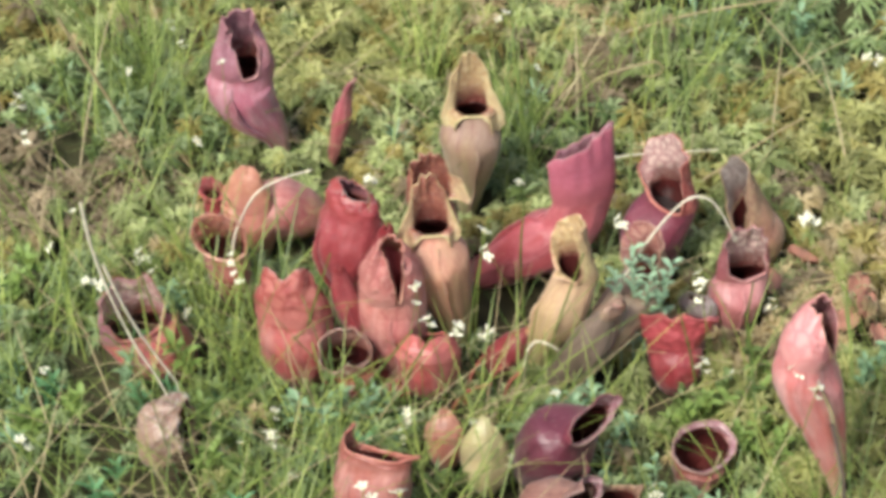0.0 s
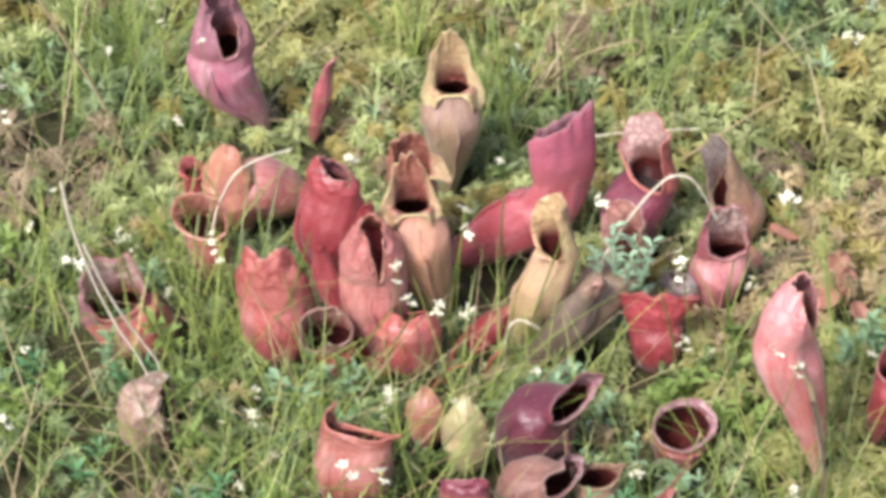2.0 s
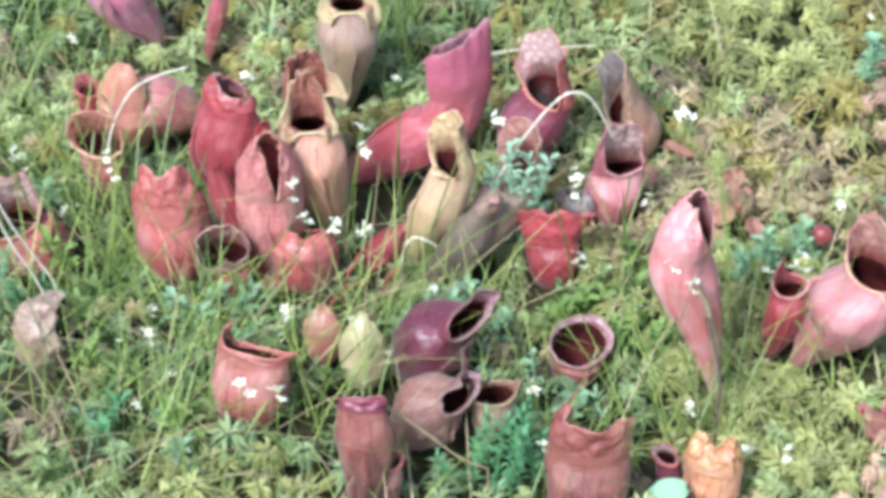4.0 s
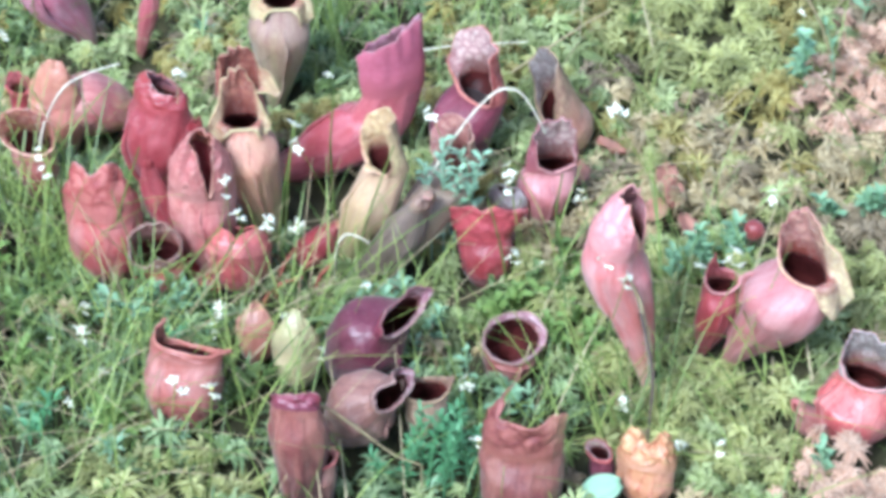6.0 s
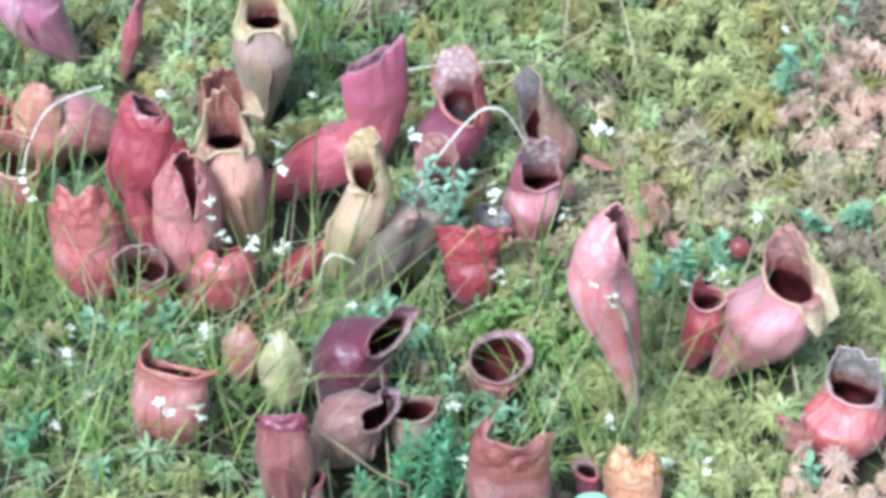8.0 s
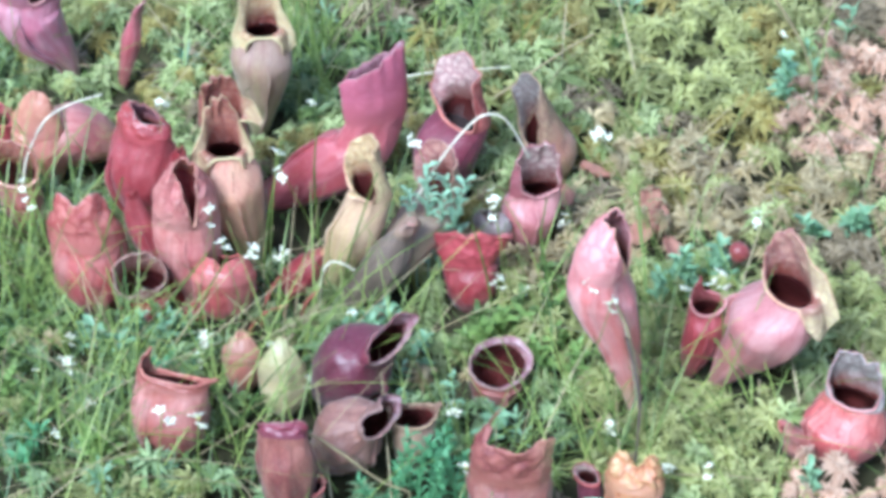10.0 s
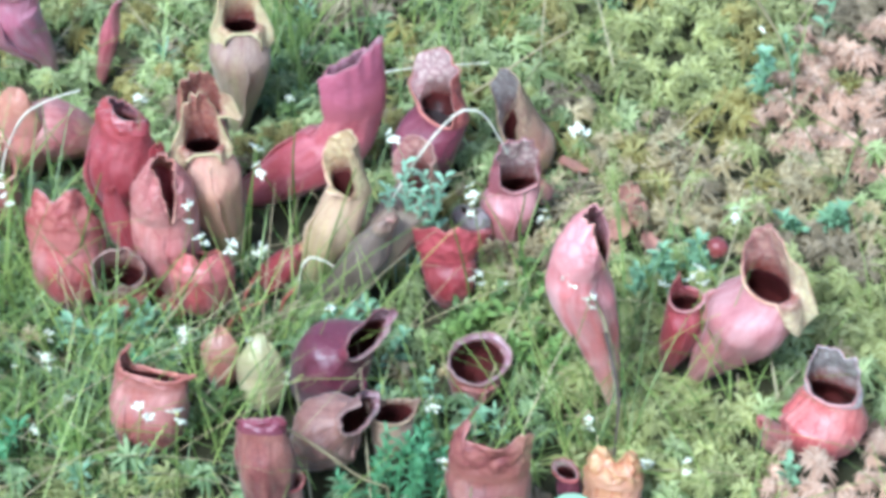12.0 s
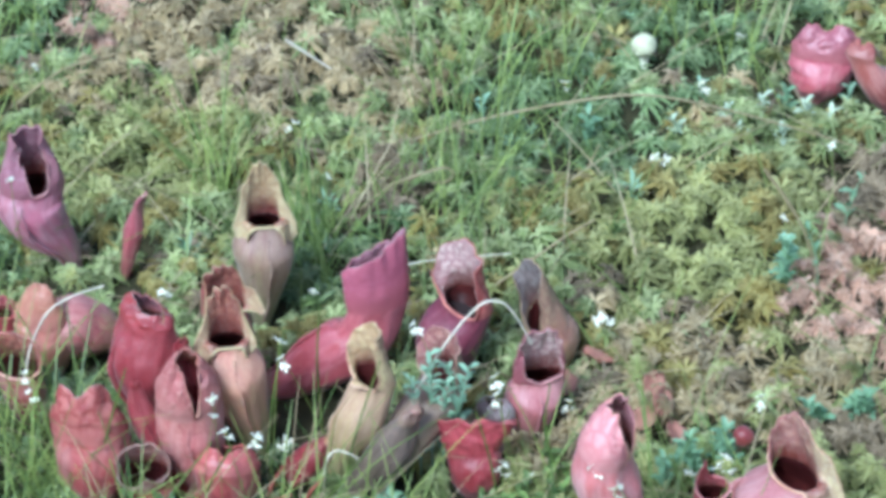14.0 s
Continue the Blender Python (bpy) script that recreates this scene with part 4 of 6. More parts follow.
pitcher("pale yellow-green pitcher leaf with a pointed tip",
        [(-0.105, -0.160, -0.004, 0.0053), (-0.106, -0.160, 0.011, 0.0143), (-0.107, -0.160, 0.031, 0.0168)], 176, 78, "LIME",
        [(0, 0.0317, -36), (25, 0.0295, -38), (60, 0.0249, -44), (120, 0.0189, -50), (180, 0.0128, -50), (-120, 0.0189, -50), (-60, 0.0249, -44), (-25, 0.0295, -38)], back='LIME', lipmat='YELLOW', lip=0.0006)
pitcher("magenta purple pitcher lying on its side with a grey lip",
        [(-0.080, -0.159, 0.012, 0.0098), (-0.069, -0.163, 0.031, 0.0209), (-0.055, -0.167, 0.052, 0.0259), (-0.040, -0.169, 0.066, 0.0221)], 52, 46, "PLUM",
        [(0, 0.0150, 10), (45, 0.0165, 20), (85, 0.0165, 34), (120, 0.0060, 30), (150, 0.0015, 10), (180, 0.0011, 10), (-150, 0.0015, 10), (-115, 0.0053, 14), (-80, 0.0113, 20), (-40, 0.0165, 20)], back='PLUM', inner='MAUVE', lipmat='GREYLIP', lip=0.0012, flute=0.01, squeeze=0.4)
pitcher("brownish pink mottled pitcher with a round open mouth",
        [(-0.081, -0.220, 0.008, 0.0081), (-0.070, -0.222, 0.024, 0.0190), (-0.059, -0.226, 0.043, 0.0236), (-0.044, -0.228, 0.055, 0.0166)], 50, 42, "DUSK",
        [(0, 0.0162, 14), (40, 0.0088, 34), (80, 0.0088, 34), (120, 0.0044, 20), (150, 0.0011, 10), (180, 0.0007, 10), (-150, 0.0011, 10), (-110, 0.0037, 14), (-70, 0.0081, 16), (-40, 0.0110, 10), (-20, 0.0213, 0)], back='DUSK', inner='MAUVE', lipmat='GREYLIP', lip=0.001, flute=0.02, squeeze=0.58, crumple=0.11)
pitcher("small dry brown pitcher with a thin angular rim",
        [(-0.023, -0.214, -0.004, 0.0067), (-0.021, -0.214, 0.018, 0.0125), (-0.020, -0.214, 0.042, 0.0146)], 6, 72, "DRY",
        [(0, 0.0044, 0), (55, 0.0081, 10), (80, 0.0163, 24), (105, 0.0074, 10), (140, 0.0011, 0), (180, 0.0007, 0), (-140, 0.0011, 0), (-105, 0.0081, 10), (-80, 0.0170, 20), (-55, 0.0089, 10)], back='DRY', inner='DRY', lipmat='DRYLIP')
pitcher("dark open pitcher sunk in moss with a thick pink rim",
        [(0.032, -0.148, -0.004, 0.0129), (0.034, -0.148, 0.010, 0.0174), (0.036, -0.148, 0.025, 0.0199)], 24, 64, "BRICK",
        [(0, 0.0061, 28), (45, 0.0084, 40), (90, 0.0084, 44), (135, 0.0053, 44), (180, 0.0034, 44), (-135, 0.0038, 30), (-90, 0.0046, 24), (-45, 0.0053, 24)], back='DUSK', inner='MAUVE', lipmat='GREYLIP', lip=0.002, squeeze=0.8)
pitcher("dark pink pitcher half hidden by grass blades",
        [(-0.100, -0.275, -0.004, 0.0101), (-0.099, -0.275, 0.032, 0.0157), (-0.099, -0.275, 0.065, 0.0176), (-0.100, -0.275, 0.089, 0.0161)], 172, 66, "WINE",
        [(0, 0.0108, -6), (45, 0.0094, -8), (90, 0.0058, -10), (130, 0.0022, 10), (160, 0.0007, 20), (-160, 0.0007, 20), (-130, 0.0022, 10), (-90, 0.0051, -8), (-45, 0.0123, -4)], back='PLUM', inner='BRICK', lipmat='GREYLIP', crumple=0.12, flute=0.06, squeeze=0.6, lip=0.0008)
pitcher("small dark pitcher with an open mouth low in grass",
        [(-0.086, -0.275, -0.004, 0.0058), (-0.087, -0.275, 0.022, 0.0100), (-0.087, -0.275, 0.041, 0.0100)], 10, 70, "DUSK",
        [(0, 0.0123, 8), (50, 0.0118, 8), (85, 0.0074, 23), (115, 0.0031, 33, 0), (145, 0.0007, 30, 0), (180, 0.0007, 30), (-145, 0.0007, 30, 0), (-115, 0.0031, 33, 0), (-85, 0.0074, 23), (-50, 0.0118, 8)], back='DUSK')
pitcher("mottled brown-pink pitcher with a horned hood",
        [(0.042, -0.283, -0.004, 0.0158), (0.040, -0.283, 0.022, 0.0250), (0.040, -0.283, 0.044, 0.0266), (0.041, -0.283, 0.061, 0.0264)], 172, 84, "WINE",
        [(0, 0.0281, -2), (-30, 0.0295, 0), (-55, 0.0353, 2, 0.4), (-78, 0.0331, 2, 0.8), (-104, 0.0180, 0, 0.8), (-135, 0.0058, -20), (180, 0.0014, -24), (140, 0.0058, -20), (116, 0.0180, -10), (96, 0.0396, -26), (78, 0.0555, -38), (60, 0.0403, -26), (38, 0.0281, -4)], back='WINE', inner='WINE', lipmat='CORALLIP', pucker=0.08, crumple=0.08)
pitcher("orange puckered pitcher hood curled over",
        [(0.119, -0.268, -0.004, 0.0087), (0.120, -0.268, 0.014, 0.0166), (0.120, -0.268, 0.031, 0.0186)], 165, 72, "ORANGE",
        [(0, 0.0188, -30), (35, 0.0268, -27), (90, 0.0255, -30), (150, 0.0188, -30), (180, 0.0134, -21), (-150, 0.0188, -30), (-90, 0.0255, -30), (-35, 0.0268, -27)], back='ORANGE', inner='ORANGE', lipmat='ORANGELIP', pucker=0.16, crumple=0.1, lip=0.0008)
pitcher("small purple pitcher at the foot of an orange one",
        [(0.096, -0.257, -0.004, 0.0044), (0.093, -0.257, 0.013, 0.0080), (0.091, -0.257, 0.029, 0.0079)], -30, 64, "PLUM",
        [(0, 0.0124, 8), (50, 0.0119, 8), (85, 0.0074, 23), (115, 0.0031, 33, 0), (145, 0.0007, 30, 0), (180, 0.0007, 30), (-145, 0.0007, 30, 0), (-115, 0.0031, 33, 0), (-85, 0.0074, 23), (-50, 0.0119, 8)], back='PLUM')
pitcher("wide pink pitcher with a grey-green hood and orange lobe",
        [(0.180, -0.140, -0.004, 0.0034), (0.195, -0.140, 0.021, 0.0144), (0.210, -0.140, 0.044, 0.0247), (0.219, -0.144, 0.067, 0.0282), (0.226, -0.144, 0.086, 0.0199)], -55, 80, "DUSTY",
        [(0, 0.0442, 0, 0.2), (30, 0.0426, 0, 0.5), (50, 0.0320, 8, 0.8), (60, 0.0168, 90, 1), (72, 0.0320, 172, 1), (98, 0.0350, 174, 1), (114, 0.0190, 170, 1), (124, 0.0015, 60, 0.4), (150, 0.0011, 20), (180, 0.0011, 10), (-150, 0.0023, 8), (-120, 0.0114, 0), (-85, 0.0289, 0), (-45, 0.0411, 0)], back='PINK', inner='DUSK', lipmat='PEACHLIP', hairs=1, keel=-120, keel_high=0.14, squeeze=0.6)
pitcher("narrow red pitcher with a thin upright tip",
        [(0.165, -0.128, -0.004, 0.0038), (0.170, -0.128, 0.021, 0.0114), (0.174, -0.128, 0.044, 0.0128), (0.174, -0.128, 0.057, 0.0120)], 8, 72, "CRIMSON",
        [(0, 0.0115, 0), (60, 0.0077, 5), (180, 0.0011, 10), (-60, 0.0168, 4), (-35, 0.0352, 4), (-80, 0.0115, 0)], back='CRIMSON', inner='CRIMSON', lipmat='PINKLIP')
pitcher("red pitcher with a hairy grey hood and purple mouth",
        [(0.252, -0.207, -0.004, 0.0111), (0.256, -0.207, 0.011, 0.0222), (0.261, -0.207, 0.029, 0.0264), (0.265, -0.207, 0.048, 0.0204)], -30, 86, "CORAL",
        [(0, 0.0356, -10), (45, 0.0341, -14), (80, 0.0275, -16), (108, 0.0148, -10), (135, 0.0037, 0), (165, 0.0011, 0), (-150, 0.0011, 0), (-125, 0.0096, -4), (-95, 0.0245, -12), (-50, 0.0334, -12)], back='GREYHAIR', inner='GREYHAIR', lipmat='PINKLIP', hairs=1, keel=-130, keel_high=0.12, squeeze=0.5, crumple=0.07)
pitcher("small pink pitcher sprout beside a larger one",
        [(0.239, -0.207, -0.004, 0.0045), (0.232, -0.209, 0.008, 0.0089), (0.223, -0.211, 0.024, 0.0088)], -70, 45, "SALMON",
        [(0, 0.0072, -45), (35, 0.0096, -40), (90, 0.0092, -45), (150, 0.0068, -45), (180, 0.0048, -31), (-150, 0.0068, -45), (-90, 0.0092, -45), (-35, 0.0096, -40)], back='SALMON')
pitcher("red pitcher seen from behind far back in the moss",
        [(0.306, 0.414, -0.004, 0.0120), (0.310, 0.414, 0.020, 0.0247), (0.314, 0.414, 0.040, 0.0273)], 168, 80, "PINK",
        [(0, 0.0258, -44), (35, 0.0304, -39), (90, 0.0289, -44), (150, 0.0213, -44), (180, 0.0152, -30), (-150, 0.0213, -44), (-90, 0.0289, -44), (-35, 0.0304, -39)], back='PINK', inner='PINK', lip=0.0006, crumple=0.09, pucker=0.06)
pitcher("orange-brown fallen pitcher beside a red one",
        [(0.376, 0.383, -0.004, 0.0073), (0.358, 0.383, 0.027, 0.0145), (0.337, 0.383, 0.057, 0.0126)], 150, 60, "BRICK",
        [(0, 0.0116, -40), (35, 0.0155, -36), (90, 0.0147, -40), (150, 0.0109, -40), (180, 0.0078, -28), (-150, 0.0109, -40), (-90, 0.0147, -40), (-35, 0.0155, -36)], back='BRICK')


# ---- moss
def head_template(arms, rings, seed, fine=True):
    """A star-shaped moss head: pointed, drooping branches in whorls. Returns points, faces and the way out along each branch."""
    rng = random.Random(seed)
    pts, faces, tips = [], [], []
    for ring in range(rings):
        count = arms if ring == 0 else max(4, arms - 4 * ring)
        reach = (1.0, 0.8, 0.55)[ring]
        base_rise = (0.25, 0.9, 1.9)[ring]
        for k in range(count):
            az = 2 * math.pi * (k + rng.uniform(-0.28, 0.28)) / count + ring * 0.7
            length = reach * rng.uniform(0.6, 1.25)
            rise = base_rise + rng.uniform(-0.35, 0.45)
            wide = rng.uniform(0.14, 0.24) * (1 - 0.1 * ring)
            prof = ((0.0, 0.35), (0.35, 1.0), (0.7, 0.75), (1.0, 0.0)) if fine else ((0.0, 0.5), (0.5, 1.0), (1.0, 0.0))
            sway = rng.uniform(-0.5, 0.5)
            first = len(pts)
            for q, wd in prof:
                out = length * q
                z = rise * out * (1 - 0.75 * q) - 0.55 * (out**2) * (1.0 if ring < 2 else 0.1) + 0.06 * ring
                ang = az + sway * q
                cx, cy = math.cos(ang) * out, math.sin(ang) * out
                px, py = -math.sin(ang), math.cos(ang)
                h = wide * wd * 0.5
                if wd == 0:
                    pts.append((cx, cy, z))
                    tips.append(0.45 + 0.2 * ring)
                else:
                    for o, dz in ((-h, -h * 0.6), (0, h * 0.5), (h, -h * 0.6)):
                        pts.append((cx + px * o, cy + py * o, z + dz))
                        tips.append(0.35 * q + 0.38 * ring)
            rows = len(prof) - 1
            for i in range(rows - 1):
                o = first + 3 * i
                faces += [(o, o + 1, o + 4, o + 3), (o + 1, o + 2, o + 5, o + 4)]
            o = first + 3 * (rows - 1)
            faces += [(o, o + 1, o + 3), (o + 1, o + 2, o + 3)]
    return np.array(pts), faces, np.array(tips)


class Heap:
    """Gathers many small copies of templates into one mesh."""

    def __init__(self):
        self.pts, self.faces, self.tips, self.tones, self.count = [], [], [], [], 0

    def add(self, template, m, tone=0.5):
        pts, faces, tips = template
        m = np.array(m)
        self.pts.append(pts @ m[:3, :3].T + m[:3, 3])
        self.faces += [tuple(i + self.count for i in f) for f in faces]
        self.tips.append(tips)
        self.tones.append(np.full(len(pts), tone))
        self.count += len(pts)

    def build(self, name, material, label, category):
        me = bpy.data.meshes.new(name)
        me.from_pydata(np.concatenate(self.pts).tolist(), [], self.faces)
        me.attributes.new("tip", "FLOAT", "POINT").data.foreach_set("value", np.concatenate(self.tips).astype(np.float32))
        me.attributes.new("tone", "FLOAT", "POINT").data.foreach_set("value", np.concatenate(self.tones).astype(np.float32))
        me.polygons.foreach_set("use_smooth", np.ones(len(me.polygons), bool))
        me.materials.append(material)
        return tagged(new(name, me), label, category, kind="stuff")


def blocked(x, y, spare=0.0):
    return any((x - ox) ** 2 + (y - oy) ** 2 < (orad + spare) ** 2 for ox, oy, orad, oz in OCCUPIED)


# patches of other mosses: centre x, y, reach, kind
PATCHES = [
    (-0.30, -0.115, 0.022, "bare"), (-0.335, -0.02, 0.022, "bare"), (-0.40, -0.15, 0.024, "bare"), (-0.215, -0.085, 0.022, "bare"), (-0.155, -0.10, 0.020, "bare"), (-0.43, 0.06, 0.026, "bare"),
    (-0.372, -0.113, 0.032, "bare"), (-0.421, -0.055, 0.028, "bare"), (-0.345, -0.054, 0.022, "bare"), (-0.466, 0.169, 0.045, "bare"), (-0.488, 0.226, 0.03, "bare"), (0.066, -0.187, 0.045, "deep"),
    (-0.111, 0.035, 0.030, "bare"), (-0.132, -0.027, 0.022, "bare"), (-0.048, -0.061, 0.022, "bare"), (-0.064, -0.208, 0.040, "bare"), (-0.082, -0.234, 0.02, "bare"), (-0.23, -0.052, 0.02, "bare"),
    (0.291, 0.122, 0.07, "russet"), (0.317, 0.112, 0.07, "russet"), (0.345, 0.20, 0.06, "russet"), (0.339, 0.264, 0.05, "brown"), (0.276, -0.242, 0.07, "russet"),
    (-0.201, 0.485, 0.14, "straw"), (-0.275, 0.531, 0.06, "russet"), (-0.12, 0.473, 0.09, "straw"), (-0.035, 0.419, 0.06, "straw"),
    (0.195, 0.069, 0.10, "straw"), (0.261, 0.069, 0.08, "straw"), (0.196, 0.211, 0.13, "lime"), (-0.221, 0.356, 0.10, "lime"),
    (0.29, -0.047, 0.09, "lime"), (0.174, -0.182, 0.08, "lime"), (-0.456, 0.162, 0.08, "brown"), (0.113, 0.162, 0.03, "brown"),
    (-0.413, -0.102, 0.14, "deep"), (-0.276, -0.065, 0.10, "deep"), (-0.333, -0.167, 0.09, "deep"), (-0.385, -0.125, 0.03, "bare"), (-0.36, -0.165, 0.022, "bare"), (-0.30, -0.16, 0.018, "bare"), (-0.245, -0.15, 0.02, "bare"), (-0.405, -0.19, 0.025, "bare"), (-0.26, -0.19, 0.07, "deep"), (-0.31, -0.21, 0.04, "brown"), (-0.20, -0.24, 0.08, "lime"), (-0.36, -0.20, 0.05, "deep"), (-0.194, -0.098, 0.08, "deep"), (-0.109, -0.002, 0.06, "deep"),
    (-0.384, -0.061, 0.13, "deep"), (-0.316, -0.03, 0.10, "deep"), (-0.258, -0.16, 0.12, "deep"), (-0.416, 0.248, 0.10, "deep"), (-0.135, -0.203, 0.12, "deep"), (-0.016, -0.203, 0.09, "deep"),
    (0.092, 0.374, 0.11, "deep"), (0.227, 0.509, 0.10, "deep"), (-0.343, 0.543, 0.08, "deep"), (-0.097, 0.201, 0.07, "deep"), (0.065, -0.071, 0.06, "lime"), (0.143, -0.071, 0.06, "lime"), (0.07, -0.11, 0.05, "lime"), (0.10, -0.02, 0.06, "straw"), (-0.246, -0.122, 0.10, "deep"),
    (-0.035, 0.279, 0.05, "brown"), (-0.274, -0.15, 0.07, "straw"), (0.277, -0.018, 0.05, "brown"),
]


def in_hollow(x, y):
    return any(k == "bare" and math.hypot(x - cx, y - cy) < 0.75 * reach for cx, cy, reach, k in PATCHES)


def moss():
    rng = random.Random(5)
    fine = [head_template(14, 3, k, False) for k in range(12)]
    rough = [head_template(9, 1, k, False) for k in range(4)]
    heaps = {k: Heap() for k in MOSS}
    for is_fine, (x0, x1, y0, y1), gap in ((True, (-0.56, 0.50, -0.34, 0.80), 0.0119), (False, (-1.3, 1.3, -1.1, 1.6), 0.024), (False, (-4.0, 4.0, -3.6, 4.4), 0.048)):
        y = y0
        while y < y1:
            x = x0
            while x < x1:
                px, py = x + rng.uniform(-0.5, 0.5) * gap, y + rng.uniform(-0.5, 0.5) * gap
                x += gap
                if not is_fine and -0.53 < px < 0.47 and -0.31 < py < 0.77:
                    continue
                far_off = math.hypot(px, py - 0.2)
                if gap > 0.03 and (far_off < 1.0 or rng.random() < smooth(0.6, 4.0, far_off)):
                    continue
                if 0.02 < gap < 0.03 and rng.random() < smooth(0.8, 1.35, far_off):
                    continue
                if is_fine and rng.random() < 1.6 * smooth(0.0, 1.0, 1 - min(px + 0.56, 0.50 - px, py + 0.34, 0.80 - py) / 0.05):
                    continue
                if far_off < 0.8 and blocked(px, py):
                    continue
                bare = noise.noise((px * 9, py * 9, 4.4))
                if bare < -0.85 or noise.noise((px * 42, py * 42, 7.7)) < -0.41:
                    continue
                kind, best = "green", 0.0
                for cx, cy, reach, name in PATCHES if is_fine else ():
                    near = 1 - math.hypot(px - cx, py - cy) / reach + 0.5 * noise.noise((px * 30, py * 30, reach * 50)) + rng.uniform(-0.25, 0.25)
                    if near > max(best, 0.12):
                        kind, best = name, near
                if kind == "bare":
                    continue
                if kind == "green" and rng.random() < 0.24:
                    kind = rng.choice(("lime", "lime", "straw", "ochre" if py > 0.03 else "straw", "brown"))
                if py > 0.03 and (kind in ("green", "lime") or kind == "straw" and px > 0) and noise.noise((px * 26, py * 26, 3.9)) + rng.uniform(-0.25, 0.25) > 0.27:
                    kind = "ochre"
                if kind in ("straw", "russet") and rng.random() < (0.2 if kind == "straw" else 0.08):
                    kind = rng.choice(("green", "lime", "brown"))
                if kind == "deep" and rng.random() < 0.58:
                    continue
                size = (rng.triangular(0.007, 0.024, 0.0135) if is_fine else rng.uniform(0.018, 0.034)) * (0.72 if kind == "russet" else 1)
                z = ground_z(px, py) + rng.uniform(-0.012, 0.020) + 0.018 * noise.noise((px * 24, py * 24, 1.0))
                z = max(z, ground_z(px, py) + 0.002)
                m = pose(px, py, z, rng.gauss(8, 16), rng.gauss(0, 18), rng.uniform(0, 360)) @ Matrix.Scale(size, 4)
                heaps[kind].add(rng.choice(fine if is_fine else rough), m, rng.random())
                if kind == "russet" and is_fine:
                    shift = Matrix.Translation((rng.uniform(-0.006, 0.006), rng.uniform(-0.006, 0.006), -0.003))
                    heaps[kind].add(rng.choice(fine), shift @ m, rng.random())
            y += gap
    words = {"green": "soft green sphagnum moss in star-shaped heads", "lime": "yellow-green sphagnum moss in star-shaped heads", "straw": "straw-coloured sphagnum moss heads",
             "deep": "dark green moss and low herbs under grass", "russet": "pinkish tan sphagnum moss heads", "brown": "brown withered moss and litter", "ochre": "yellow-brown sphagnum moss heads"}
    for k, h in heaps.items():
        h.build("moss", MOSS[k], words[k], "moss")


moss()


# ---- low herbs under the grass
def herb_template(seed):
    """A loose tuft of narrow upright leaves."""
    rng = random.Random(seed)
    pts, faces, tips = [], [], []
    for k in range(12):
        az, up, wide = rng.uniform(0, 6.28), rng.uniform(0.3, 1.5), rng.uniform(0.07, 0.14)
        lift = rng.uniform(0.0, 0.9)
        first = len(pts)
        for q, wd in ((0.0, 0.4), (0.5, 1.0), (1.0, 0.0)):
            out = q * rng.uniform(0.85, 1.1)
            cx, cy, z = math.cos(az) * out * 0.9, math.sin(az) * out * 0.9, lift + up * q * (1 - 0.5 * q)
            px, py = -math.sin(az), math.cos(az)
            for o, dz in (((-1, 0.3), (0, 0), (1, 0.3)) if wd else ((0, 0),)):
                pts.append((cx + px * wide * wd * o, cy + py * wide * wd * o, z + dz * wide * wd))
                tips.append(q)
        f = first
        faces += [(f, f + 1, f + 4, f + 3), (f + 1, f + 2, f + 5, f + 4), (f + 3, f + 4, f + 6), (f + 4, f + 5, f + 6)]
    return np.array(pts), faces, np.array(tips)


def herbs():
    rng = random.Random(23)
    kinds = [herb_template(k) for k in range(8)]
    heaps = (Heap(), Heap())
    for cx, cy, reach, name in PATCHES:
        if name != "deep":
            continue
        for _ in range(int(2500 * reach * reach)):
            x, y = rng.gauss(cx, reach * 0.5), rng.gauss(cy, reach * 0.5)
            if not blocked(x, y, 0.004) and not in_hollow(x, y):
                size = rng.uniform(0.007, 0.017)
                m = pose(x, y, ground_z(x, y) + 0.006, rng.gauss(0, 15), rng.gauss(0, 15), rng.uniform(0, 360)) @ Matrix.Scale(size, 4)
                heaps[rng.random() < 0.2].add(rng.choice(kinds), m)
    heaps[0].build("low_herbs", HERB, "low green leafy herbs under grass", "herbs")
    heaps[1].build("low_herbs", TEAL, "low blue-green leafy herbs under grass", "herbs")


herbs()


# ---- grass
def blade_points(rng, root, height, lean, az, droop, width, segments=7):
    """A narrow folded blade that leans and droops."""
    pts, tips = [], []
    dx, dy = math.cos(az), math.sin(az)
    px, py = -dy, dx
    for i in range(segments + 1):
        q = i / segments
        out = height * (lean * q + droop * q * q)
        z = height * (q - 0.55 * (abs(droop) + 0.3 * abs(lean)) * q * q)
        w = width * 0.5 * (1 - q**2.2) + 0.00015
        c = (root[0] + dx * out, root[1] + dy * out, root[2] + z)
        for o in (-1, 1):
            pts.append((c[0] + px * w * o, c[1] + py * w * o, c[2]))
            tips.append(q)
        pts.append((c[0] + dx * -w * 0.5, c[1] + dy * -w * 0.5, c[2] - w * 0.4))
        tips.append(q)
    faces = []
    for i in range(segments):
        o = 3 * i
        faces += [(o, o + 2, o + 5, o + 3), (o + 2, o + 1, o + 4, o + 5)]
    return np.array(pts), faces, np.array(tips)


